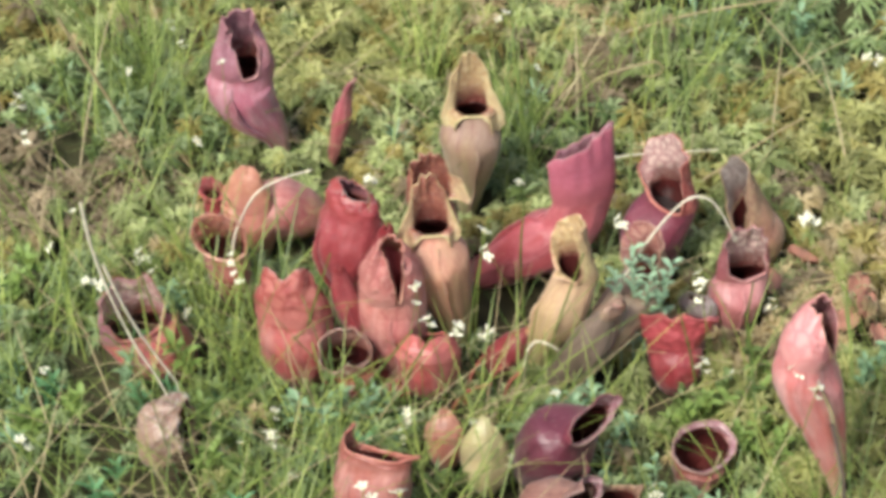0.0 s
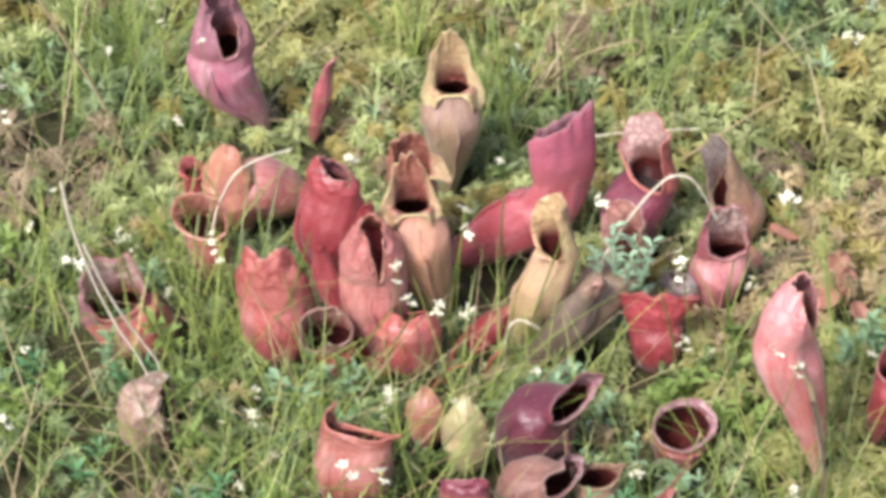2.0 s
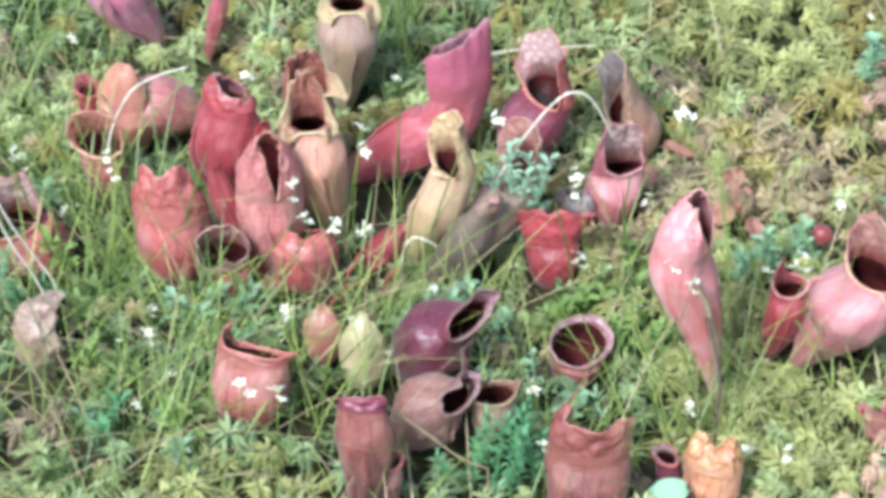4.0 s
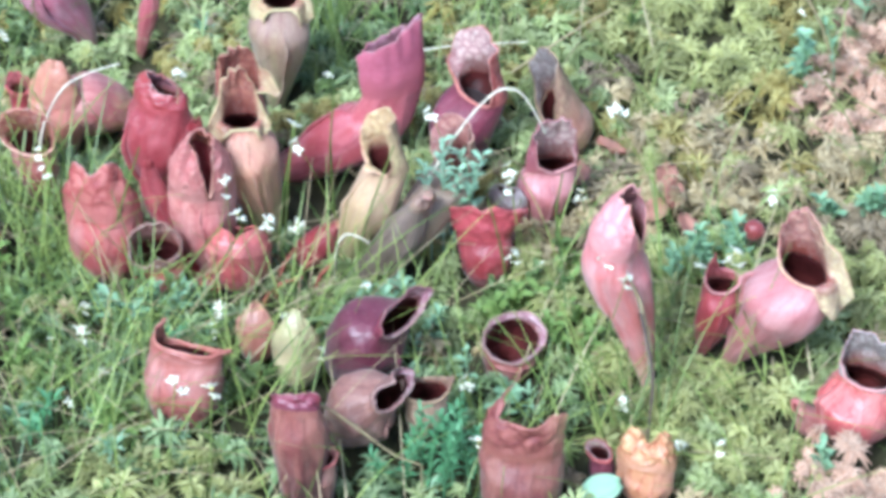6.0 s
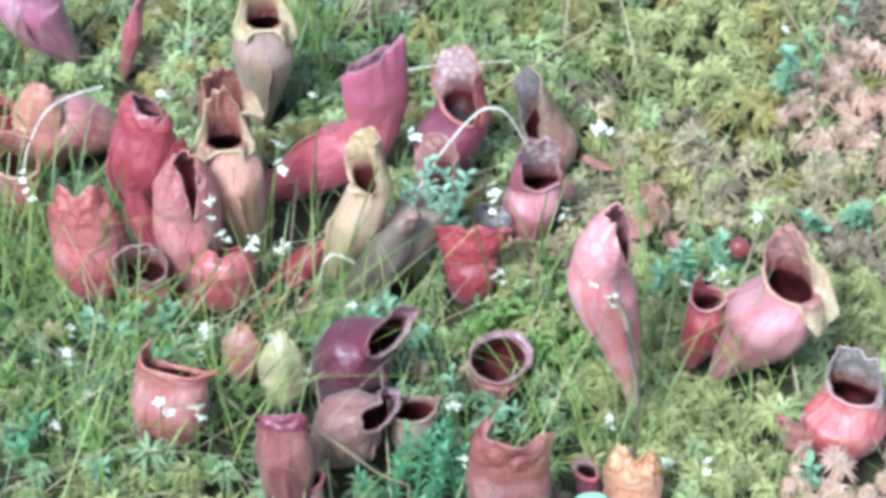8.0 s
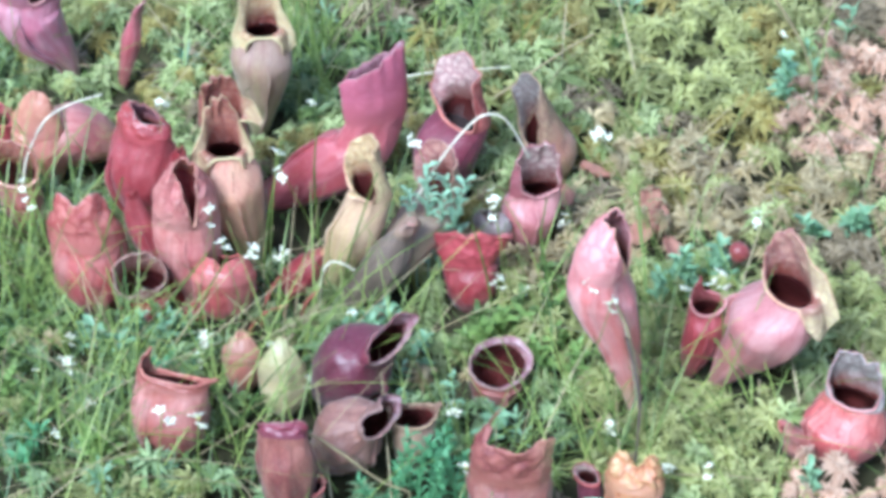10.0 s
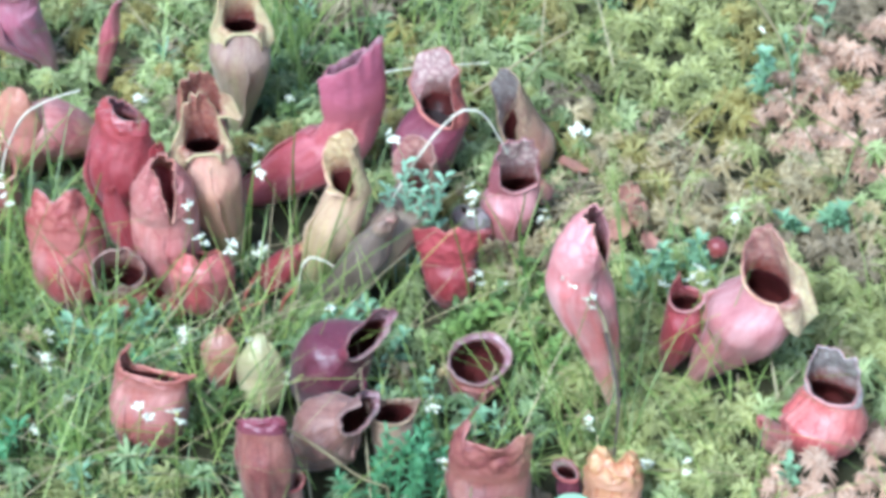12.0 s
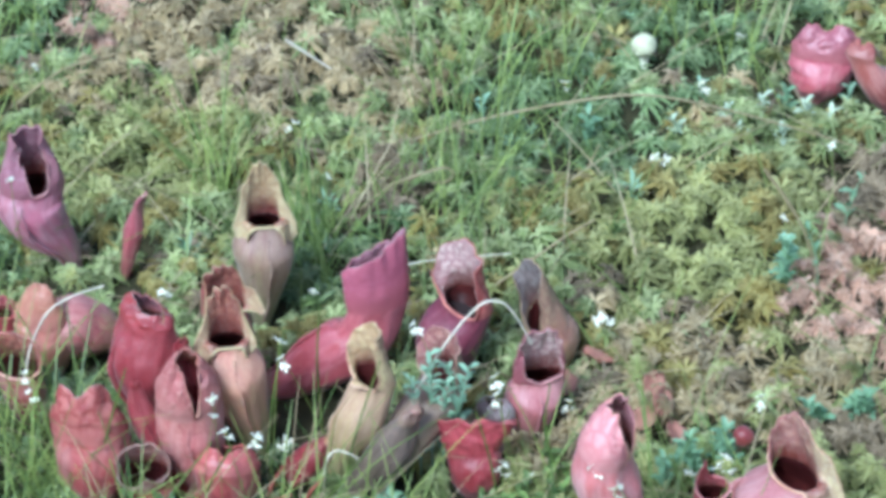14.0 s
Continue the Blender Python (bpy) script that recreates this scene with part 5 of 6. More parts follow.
# tufts: centre x, y, spread, blades, height, main direction in degrees
TUFTS = [
    (-0.395, 0.271, 0.02, 40, 0.13, 88), (-0.172, 0.295, 0.015, 30, 0.09, 90), (-0.284, -0.059, 0.04, 50, 0.10, 60), (-0.098, 0.215, 0.02, 36, 0.09, 85),
    (-0.277, -0.053, 0.05, 60, 0.09, 70), (-0.346, -0.101, 0.07, 45, 0.10, 60), (-0.187, -0.087, 0.05, 14, 0.07, 80), (-0.107, -0.05, 0.04, 12, 0.07, 60), (-0.047, -0.084, 0.04, 14, 0.08, 110),
    (-0.414, 0.234, 0.06, 60, 0.11, 80), (-0.4, 0.293, 0.02, 26, 0.12, 85), (-0.319, -0.006, 0.05, 90, 0.10, 150), (-0.424, -0.032, 0.06, 50, 0.10, 60),
    (-0.171, 0.28, 0.012, 26, 0.06, 90), (-0.101, 0.187, 0.035, 60, 0.07, 80), (0.007, 0.232, 0.06, 40, 0.10, 50), (-0.136, -0.182, 0.06, 50, 0.09, 60),
    (-0.255, -0.193, 0.07, 80, 0.08, 100), (-0.009, -0.224, 0.05, 34, 0.08, 60), (0.102, -0.224, 0.03, 24, 0.09, 80), (0.156, -0.116, 0.05, 30, 0.09, 120),
    (0.218, -0.193, 0.03, 22, 0.07, 80), (0.057, 0.399, 0.08, 70, 0.10, 60), (0.202, 0.493, 0.08, 60, 0.10, 90), (-0.343, 0.534, 0.06, 50, 0.09, 80),
    (-0.101, -0.116, 0.035, 24, 0.08, 40), (-0.382, -0.146, 0.07, 36, 0.08, 60), (0.069, -0.071, 0.05, 16, 0.06, 60), (0.023, 0.274, 0.06, 30, 0.10, 70),
]


def grass():
    rng = random.Random(11)
    heap = Heap()
    for cx, cy, spread, count, height, main in TUFTS:
        for _ in range(int(count * 0.95)):
            x, y = rng.gauss(cx, spread * 0.6), rng.gauss(cy, spread * 0.6)
            if blocked(x, y, 0.006) or in_hollow(x, y):
                continue
            az = radians(rng.gauss(main, 70))
            heap.add(blade_points(rng, (x, y, ground_z(x, y)), height * rng.uniform(0.5, 1.45) * (1.4 if rng.random() < 0.15 else 1), rng.uniform(0.1, 0.7), az, rng.uniform(0.0, 0.6), rng.triangular(0.0005, 0.0017, 0.0007)), np.eye(4))
    for _ in range(560):
        x, y = rng.uniform(-0.6, 0.6), rng.uniform(-0.4, 0.85)
        if blocked(x, y):
            continue
        heap.add(blade_points(rng, (x, y, ground_z(x, y)), rng.uniform(0.03, 0.10), rng.uniform(0.1, 1.0), rng.uniform(0, 6.28), rng.uniform(0, 0.7), rng.triangular(0.0005, 0.0015, 0.0007)), np.eye(4))
    # long thin blades that lie across one another at the near left of the clump and in front of it
    for cx, cy, spread, count in ((-0.36, -0.10, 0.10, 70), (-0.24, -0.20, 0.09, 90), (-0.12, -0.20, 0.07, 60), (0.15, -0.17, 0.07, 50), (0.04, -0.20, 0.06, 40), (-0.40, 0.10, 0.10, 90)):
        for _ in range(count):
            x, y = rng.gauss(cx, spread * 0.7), rng.gauss(cy, spread * 0.7)
            if not blocked(x, y, 0.012):
                heap.add(blade_points(rng, (x, y, ground_z(x, y)), rng.uniform(0.06, 0.13), rng.uniform(0.4, 1.3), rng.uniform(0, 6.28), rng.uniform(0.0, 0.7), rng.uniform(0.0005, 0.0010), 9), np.eye(4))
    heap.build("grass", GRASS, "thin green bog grass blades among moss", "grass")
    dry = Heap()
    for _ in range(330):
        x, y = rng.uniform(-0.6, 0.6), rng.uniform(-0.4, 0.85)
        dry.add(blade_points(rng, (x, y, ground_z(x, y)), rng.uniform(0.03, 0.085), rng.uniform(0.8, 1.7), rng.uniform(0, 6.28), rng.uniform(0, 0.7), rng.uniform(0.0008, 0.0016)), np.eye(4))
    for cx, cy, spread, count, height, main in TUFTS:
        for _ in range(count // 14):
            x, y = rng.gauss(cx, spread), rng.gauss(cy, spread)
            if not blocked(x, y, 0.004):
                dry.add(blade_points(rng, (x, y, ground_z(x, y)), height * rng.uniform(0.8, 1.6), rng.uniform(0.5, 1.3), rng.uniform(0, 6.28), rng.uniform(0.1, 0.6), rng.uniform(0.0005, 0.0009), 9), np.eye(4))
    # pale threads of old grass that lie over one another in the near corner
    for _ in range(80):
        x, y = rng.uniform(-0.46, 0.0), rng.uniform(-0.32, -0.10)
        if not blocked(x, y, 0.006):
            dry.add(blade_points(rng, (x, y, ground_z(x, y) + rng.uniform(0.005, 0.02)), rng.uniform(0.04, 0.10), rng.uniform(0.9, 1.8), rng.uniform(0, 6.28), rng.uniform(-0.3, 0.5), rng.uniform(0.0005, 0.0009), 9), np.eye(4))
    dry.build("dry_grass", STRAW, "dry straw-coloured grass blades lying in moss", "grass")


grass()


# ---- small plants and stems
def leaf_mesh(name, length, wide, fold, material):
    """A small pointed oval leaf along +x, folded and arched."""
    bm = bmesh.new()
    rows = []
    for i in range(6):
        q = i / 5
        w = wide * math.sin(math.pi * min(1, q * 0.92 + 0.06)) ** 0.8 * 0.5
        z = length * (0.18 * math.sin(math.pi * q * 0.8))
        rows.append([(length * q, -w, z + w * fold), (length * q, 0, z), (length * q, w, z + w * fold)])
    grid(bm, rows)
    me = bpy.data.meshes.new(name)
    bm.to_mesh(me)
    bm.free()
    for p in me.polygons:
        p.use_smooth = True
    me.materials.append(material)
    return me


LEAVES = {}


def sprig(label, place, height, count, leaf, material, lean):
    """An upright stem with small oval leaves set round it."""
    rng = random.Random(int(place[0] * 9000) + count)
    x, y = place
    base = Vector((x, y, ground_z(x, y)))
    root = thing("leafy_sprig", base, label, "bog herb", "leafy sprigs")
    bend = Vector((math.sin(radians(lean)), rng.uniform(-0.2, 0.2), 0)) * height * 0.6
    pts = [Vector((0, 0, height * q)) + bend * q * q for q in (0, 0.25, 0.5, 0.75, 1)]
    bm = bmesh.new()
    sweep(bm, pts, [0.0009, 0.0008, 0.0007, 0.0006, 0.0004], 5)
    part("stem", bm, material, root)
    key = (material.name, round(leaf, 3))
    if key not in LEAVES:
        LEAVES[key] = leaf_mesh("leaf", leaf, leaf * (0.24 if material is FERN else 0.44), 0.45, material)
    for k in range(count):
        q = 0.2 + 0.8 * k / count
        ob = new("leaf", LEAVES[key])
        ob.parent = root
        size = rng.uniform(0.8, 1.3) * (1.1 - 0.3 * q)
        ob.matrix_basis = Matrix.Translation(Vector((0, 0, height * q)) + bend * q * q) @ pose(0, 0, 0, rng.uniform(-15, 15), -rng.uniform(0, 55), k * 137.5 + rng.uniform(-20, 20)) @ Matrix.Scale(size, 4)
    return root


def stalk(name, label, width, points, material):
    """A bent stalk through points, thinner towards its end."""
    pts = [Vector(p) for p in points]
    ext = [pts[0] * 2 - pts[1]] + pts + [pts[-1] * 2 - pts[-2]]
    fine = []
    for i in range(1, len(ext) - 2):
        a, b, c, d = ext[i - 1:i + 3]
        for k in range(6):
            t = k / 6
            fine.append(0.5 * (2 * b + (c - a) * t + (2 * a - 5 * b + 4 * c - d) * t * t + (3 * b - a - 3 * c + d) * t**3))
    fine.append(pts[-1])
    low = min(fine, key=lambda q: q.z)
    foot = Vector((low.x, low.y, ground_z(low.x, low.y)))
    if low == fine[0]:
        fine.insert(0, foot)
    elif low == fine[-1]:
        fine.append(foot)
    bm = bmesh.new()
    n = len(fine)
    rng = random.Random(n)
    sweep(bm, [p - foot for p in fine], [width * 0.5 * (1.0 - 0.45 * i / n) * rng.uniform(0.85, 1.15) for i in range(n)], 6)
    ob = part(name, bm, material)
    ob.location = foot
    return tagged(ob, label, "stalk")


def flower_model(kind):
    """A tiny white flower with narrow uneven petals on a hair-thin stem."""
    rng = random.Random(40 + kind)
    root = thing("white_flower", (0, 0, 0), "tiny white bog flower on a thin stem", "flower", "small white flowers")
    bm = bmesh.new()
    for head in range((1, 2, 3, 2)[kind]):
        shift = Vector((rng.uniform(-0.004, 0.004), rng.uniform(-0.004, 0.004), -0.006 * head + rng.uniform(-0.002, 0.002))) if head else Vector()
        tilt = pose(0, 0, 0, rng.uniform(-40, 40), rng.uniform(-40, 40), rng.uniform(0, 90))
        for k in range(5):
            a = 2 * math.pi * (k + rng.uniform(-0.25, 0.25)) / 5
            long = 0.0054 * rng.uniform(0.6, 1.2)
            rows = []
            for q, w in ((0.0, 0.0003), (0.35, 0.0010), (0.75, 0.0014), (1.0, 0.0004)):
                o = long * q
                px, py = -math.sin(a), math.cos(a)
                z = 0.003 * math.sin(q * rng.uniform(1.0, 2.6))
                rows.append([tilt @ Vector((math.cos(a) * o + px * w * e, math.sin(a) * o + py * w * e, z + abs(e) * w * 0.5)) + shift for e in (-1, 0, 1)])
            grid(bm, rows)
    thicken(part("petals", bm, WHITE, root), 0.0003)
    bm = bmesh.new()
    bmesh.ops.create_icosphere(bm, subdivisions=2, radius=0.0011, matrix=pose(0, 0, 0.0012))
    part("centre", bm, PITH, root)
    bm = bmesh.new()
    sweep(bm, [(0, 0, 0.0), (0.0015, 0.001, -0.02), (0.003, 0.0, -0.04), (0.001, 0.003, -0.062)], [0.0004, 0.0004, 0.0005, 0.0006], 5)
    part("stem", bm, GRASS, root)
    return root


FLOWERS = {}


def flower(place, size, turn):
    """A flower facing up and a little aside, its stem down to the moss."""
    kind, m = turn % 4, pose(*place, turn % 23 - 4, turn % 31 - 15, turn)
    if kind in FLOWERS:
        ob = copy_thing(FLOWERS[kind], m)
    else:
        ob = FLOWERS[kind] = flower_model(kind)
        ob.matrix_basis = m
    ob.scale = (size, size, size)
    for child in ob.children:
        if child.name.startswith("stem"):
            child.scale = (1, 1, max(0.2, (place[2] - ground_z(place[0], place[1])) / 0.055) / size)
    return ob


def fungus(place, r):
    x, y = place
    base = (x, y, ground_z(x, y) + 0.014)
    root = thing("puffball", base, "small round pale cream puffball in moss", "fungus")
    bm = bmesh.new()
    bmesh.ops.create_icosphere(bm, subdivisions=4, radius=r, matrix=pose(0, 0, r * 0.8))
    for v in bm.verts:
        v.co += v.normal * r * 0.07 * noise.noise(v.co * 160)
        v.co.z *= 0.92
    part("cap", bm, plain_material("cream_fungus", (0.50, 0.49, 0.29), (0.64, 0.62, 0.42), 120, 0.7), root)
    bm = bmesh.new()
    sweep(bm, [(0, 0, -0.016), (0, 0, r * 0.3)], [r * 0.35, r * 0.4], 10)
    part("stem", bm, WHITE, root)


def bud(place, r):
    x, y, z = place
    base = (x, y, ground_z(x, y))
    root = thing("flower_bud", base, "round dark red bud on a stem", "bud")
    bm = bmesh.new()
    bmesh.ops.create_icosphere(bm, subdivisions=3, radius=r, matrix=pose(0, 0, z - base[2]))
    for v in bm.verts:
        v.co += v.normal * r * 0.12 * noise.noise(v.co * 140)
    part("bud", bm, SKIN["CRIMSON"], root)
    bm = bmesh.new()
    sweep(bm, [(0, 0, 0), (0.001, 0, z - base[2])], [0.001, 0.0009], 6)
    part("stem", bm, HERB, root)


def broad_leaf(label, place, size, material, turn):
    """A cupped, slightly crumpled leaf lying on the moss."""
    bm = bmesh.new()
    rows = []
    for i in range(9):
        q = i / 8
        w = math.sin(math.pi * (0.04 + 0.92 * q)) ** 0.6 * 0.75
        rows.append([Vector((size * (2 * q - 1), size * w * e, size * (0.35 * (abs(e) ** 2) + 0.25 * noise.noise((q * 3, e * 2, turn * 0.1)) + 0.3 * q * q))) for e in (-1, -0.66, -0.33, 0, 0.33, 0.66, 1)])
    grid(bm, rows)
    ob = thicken(part("loose_leaf", bm, material), 0.0008)
    ob.matrix_basis = pose(place[0], place[1], max(ground_z(place[0], place[1]) + 0.012, place[2] - 0.006), 20, 0, turn)
    return tagged(ob, label, "leaf")


flower((-0.187, -0.026, 0.155), 0.73, 77)
flower((-0.111, -0.039, 0.12), 0.98, 24)
flower((-0.108, -0.049, 0.115), 0.82, 274)
flower((-0.019, -0.034, 0.13), 0.77, 298)
flower((-0.153, -0.094, 0.12), 0.63, 259)
flower((-0.153, -0.102, 0.11), 0.69, 44)
flower((-0.145, -0.107, 0.1), 0.92, 35)
flower((0.035, -0.056, 0.1), 0.84, 282)
flower((0.034, -0.064, 0.09), 0.77, 289)
flower((0.106, -0.202, 0.13), 0.78, 114)
flower((0.092, -0.192, 0.14), 0.84, 298)
flower((-0.126, -0.102, 0.09), 0.96, 295)
flower((-0.175, -0.267, 0.1), 0.99, 25)
flower((-0.152, -0.272, 0.1), 1.17, 23)
flower((-0.059, -0.178, 0.1), 0.81, 68)
flower((-0.378, -0.069, 0.1), 0.72, 73)
flower((-0.369, -0.074, 0.1), 0.81, 292)
flower((-0.283, -0.038, 0.08), 0.72, 349)
flower((-0.286, -0.029, 0.09), 0.67, 297)
flower((-0.312, 0.161, 0.115), 0.82, 96)
flower((0.038, -0.077, 0.038), 0.87, 146)
flower((0.056, -0.077, 0.029), 0.63, 276)
flower((0.087, -0.003, 0.031), 0.75, 206)
flower((-0.111, -0.035, 0.028), 0.95, 251)
flower((-0.362, 0.033, 0.042), 0.88, 326)
flower((-0.35, 0.021, 0.037), 0.64, 217)
flower((-0.338, 0.163, 0.041), 0.88, 336)
flower((-0.472, 0.18, 0.034), 0.74, 329)
flower((-0.419, 0.087, 0.035), 0.66, 172)
flower((-0.43, 0.043, 0.037), 0.69, 268)
flower((-0.488, 0.236, 0.027), 0.97, 154)
flower((-0.377, 0.312, 0.044), 0.90, 19)
flower((-0.365, 0.29, 0.041), 0.81, 87)
flower((-0.404, 0.263, 0.034), 0.66, 276)
flower((-0.087, 0.254, 0.045), 0.67, 332)
flower((-0.096, 0.136, 0.025), 0.90, 177)
flower((0.115, 0.074, 0.043), 0.82, 33)
flower((0.175, 0.286, 0.031), 0.77, 239)
flower((-0.413, -0.084, 0.032), 0.74, 135)
flower((-0.323, -0.017, 0.028), 0.74, 264)
flower((-0.252, -0.116, 0.026), 0.70, 106)
flower((-0.249, -0.157, 0.041), 0.79, 46)
flower((-0.233, -0.187, 0.032), 0.89, 201)
flower((-0.311, -0.126, 0.032), 0.65, 130)
flower((-0.16, -0.131, 0.041), 0.87, 42)
flower((-0.161, -0.14, 0.031), 0.78, 262)
flower((-0.116, -0.126, 0.027), 0.62, 145)
flower((-0.091, -0.163, 0.029), 0.90, 283)
flower((-0.416, -0.16, 0.036), 0.97, 61)
flower((0.221, -0.011, 0.038), 0.82, 242)
flower((0.183, -0.123, 0.08), 1.11, 154)
flower((0.113, 0.085, 0.035), 0.98, 215)
flower((0.258, 0.202, 0.034), 0.64, 316)
flower((0.169, -0.243, 0.022), 0.85, 293)
flower((0.143, -0.246, 0.025), 0.89, 107)
flower((0.107, -0.202, 0.022), 0.82, 70)
flower((0.013, -0.278, 0.06), 0.98, 15)
flower((-0.086, -0.256, 0.038), 0.75, 126)
flower((0.006, -0.183, 0.024), 0.84, 286)
flower((-0.253, -0.115, 0.025), 0.68, 197)
flower((-0.253, -0.136, 0.023), 0.86, 32)
flower((-0.268, -0.159, 0.035), 0.80, 92)
flower((-0.234, -0.178, 0.024), 0.66, 254)
flower((-0.252, -0.217, 0.034), 0.74, 336)
flower((0.164, -0.084, 0.033), 0.82, 0)
flower((0.251, 0.47, 0.022), 0.83, 95)
flower((0.168, 0.294, 0.027), 0.81, 191)
flower((0.214, 0.395, 0.027), 0.87, 306)
flower((0.103, 0.404, 0.023), 0.98, 355)
flower((-0.331, 0.441, 0.027), 0.75, 324)
flower((-0.116, 0.36, 0.021), 0.91, 233)
flower((0.306, 0.292, 0.036), 0.77, 151)
sprig("blue-green sprig of small oval leaves in moss", (0.254, 0.143), 0.059, 36, 0.0112, TEAL, 0)
sprig("blue-green sprig of small oval leaves in moss", (0.248, 0.154), 0.043, 26, 0.0104, TEAL, 30)
sprig("pale green leafy sprig beside the pitchers", (0.261, 0.174), 0.037, 24, 0.0104, PALE, -20)
sprig("blue-green sprig of small oval leaves in moss", (0.281, 0.160), 0.064, 7, 0.0096, TEAL, -20)
sprig("blue-green sprig of small oval leaves in moss", (0.309, 0.227), 0.059, 7, 0.0104, TEAL, 20)
sprig("blue-green sprig of small oval leaves in moss", (0.266, 0.008), 0.021, 26, 0.0112, TEAL, -60)
sprig("blue-green sprig of small oval leaves in moss", (0.287, 0.011), 0.024, 30, 0.0120, TEAL, 60)
sprig("blue-green sprig of small oval leaves in moss", (0.299, 0.012), 0.021, 24, 0.0112, TEAL, -30)
sprig("blue-green sprig of small oval leaves in moss", (0.187, -0.037), 0.037, 30, 0.0112, TEAL, 20)
sprig("blue-green sprig of small oval leaves in moss", (0.172, -0.061), 0.037, 30, 0.0104, TEAL, -20)
sprig("blue-green sprig of small oval leaves in moss", (0.148, -0.067), 0.037, 20, 0.0096, TEAL, 0)
sprig("blue-green sprig of small oval leaves in moss", (0.161, -0.049), 0.043, 30, 0.0104, TEAL, 10)
sprig("blue-green sprig of small oval leaves in moss", (0.196, -0.049), 0.032, 24, 0.0104, TEAL, -10)
sprig("blue-green sprig of small oval leaves in moss", (0.032, -0.181), 0.019, 14, 0.0136, TEAL, 0)
sprig("blue-green sprig of small oval leaves in moss", (0.006, -0.178), 0.059, 13, 0.0088, TEAL, 0)
sprig("feathery blue-green herb in the hollow", (-0.018, -0.259), 0.064, 34, 0.0096, FERN, 10)
sprig("feathery blue-green herb in the hollow", (-0.003, -0.254), 0.075, 34, 0.0096, FERN, -10)
sprig("feathery blue-green herb in the hollow", (-0.034, -0.256), 0.043, 26, 0.0088, FERN, 20)
sprig("feathery blue-green herb in the hollow", (-0.023, -0.246), 0.059, 30, 0.0096, FERN, 0)
sprig("feathery blue-green herb in the hollow", (-0.009, -0.266), 0.069, 34, 0.0096, FERN, 15)
sprig("feathery blue-green herb in the hollow", (0.002, -0.215), 0.043, 20, 0.0080, FERN, 0)
sprig("feathery blue-green herb in the hollow", (-0.048, -0.261), 0.037, 20, 0.0088, FERN, -20)
sprig("blue-green sprig of small oval leaves in moss", (0.028, -0.194), 0.027, 14, 0.0120, TEAL, 30)
sprig("feathery blue-green herb in the hollow", (0.008, -0.256), 0.064, 30, 0.0096, FERN, -15)
sprig("feathery blue-green herb in the hollow", (-0.005, -0.236), 0.059, 34, 0.0104, FERN, 8)
sprig("feathery blue-green herb in the hollow", (0.015, -0.241), 0.048, 30, 0.0104, FERN, -8)
sprig("feathery blue-green herb in the hollow", (-0.031, -0.241), 0.043, 28, 0.0096, FERN, 14)
sprig("feathery blue-green herb in the hollow", (-0.016, -0.220), 0.032, 20, 0.0088, FERN, 5)
sprig("blue-green sprig of small oval leaves in moss", (-0.330, -0.007), 0.037, 14, 0.0120, TEAL, -20)
sprig("blue-green sprig of small oval leaves in moss", (-0.361, -0.074), 0.037, 12, 0.0112, TEAL, 20)
sprig("blue-green sprig of small oval leaves in moss", (-0.040, -0.080), 0.021, 14, 0.0112, TEAL, 0)
sprig("blue-green sprig of small oval leaves in moss", (-0.063, -0.086), 0.021, 12, 0.0104, TEAL, 30)
sprig("blue-green sprig of small oval leaves in moss", (0.234, -0.251), 0.032, 12, 0.0096, TEAL, 0)
sprig("blue-green sprig of small oval leaves in moss", (0.118, 0.340), 0.037, 12, 0.0120, TEAL, 0)
sprig("blue-green sprig of small oval leaves in moss", (0.280, 0.381), 0.027, 10, 0.0104, TEAL, 0)
sprig("pale green leafy sprig beside the pitchers", (0.330, 0.379), 0.032, 6, 0.0104, PALE, 0)
sprig("pale green leafy sprig beside the pitchers", (0.036, 0.375), 0.032, 5, 0.0112, PALE, 0)
sprig("pale green leafy sprig beside the pitchers", (0.213, 0.400), 0.027, 8, 0.0120, PALE, 0)
sprig("pale green leafy sprig beside the pitchers", (-0.010, -0.038), 0.112, 30, 0.0100, PALE, 0)
sprig("pale green leafy sprig beside the pitchers", (0.004, -0.039), 0.106, 30, 0.0100, PALE, 12)
sprig("pale green leafy sprig beside the pitchers", (-0.018, -0.040), 0.096, 24, 0.0096, PALE, -6)
sprig("pale green leafy sprig beside the pitchers", (-0.003, -0.041), 0.092, 26, 0.0096, PALE, 4)
sprig("pale green leafy sprig beside the pitchers", (0.012, -0.036), 0.098, 26, 0.0100, PALE, -10)
sprig("green leafy bog herb among grass", (-0.211, -0.094), 0.032, 16, 0.0104, HERB, -25)
sprig("green leafy bog herb among grass", (-0.194, -0.094), 0.027, 16, 0.0104, HERB, -10)
sprig("green leafy bog herb among grass", (-0.225, -0.095), 0.027, 16, 0.0104, HERB, -30)
sprig("green leafy bog herb among grass", (-0.371, 0.148), 0.032, 16, 0.0104, HERB, -20)
sprig("green leafy bog herb among grass", (-0.418, 0.175), 0.032, 16, 0.0104, HERB, 0)
sprig("green leafy bog herb among grass", (-0.338, 0.197), 0.032, 16, 0.0104, HERB, 10)
sprig("green leafy bog herb among grass", (-0.460, 0.276), 0.032, 16, 0.0104, HERB, 0)
sprig("green leafy bog herb among grass", (-0.266, 0.082), 0.032, 16, 0.0104, HERB, -30)
sprig("green leafy bog herb among grass", (0.077, -0.049), 0.032, 16, 0.0104, HERB, -30)
sprig("green leafy bog herb among grass", (-0.271, -0.066), 0.032, 16, 0.0104, HERB, -20)
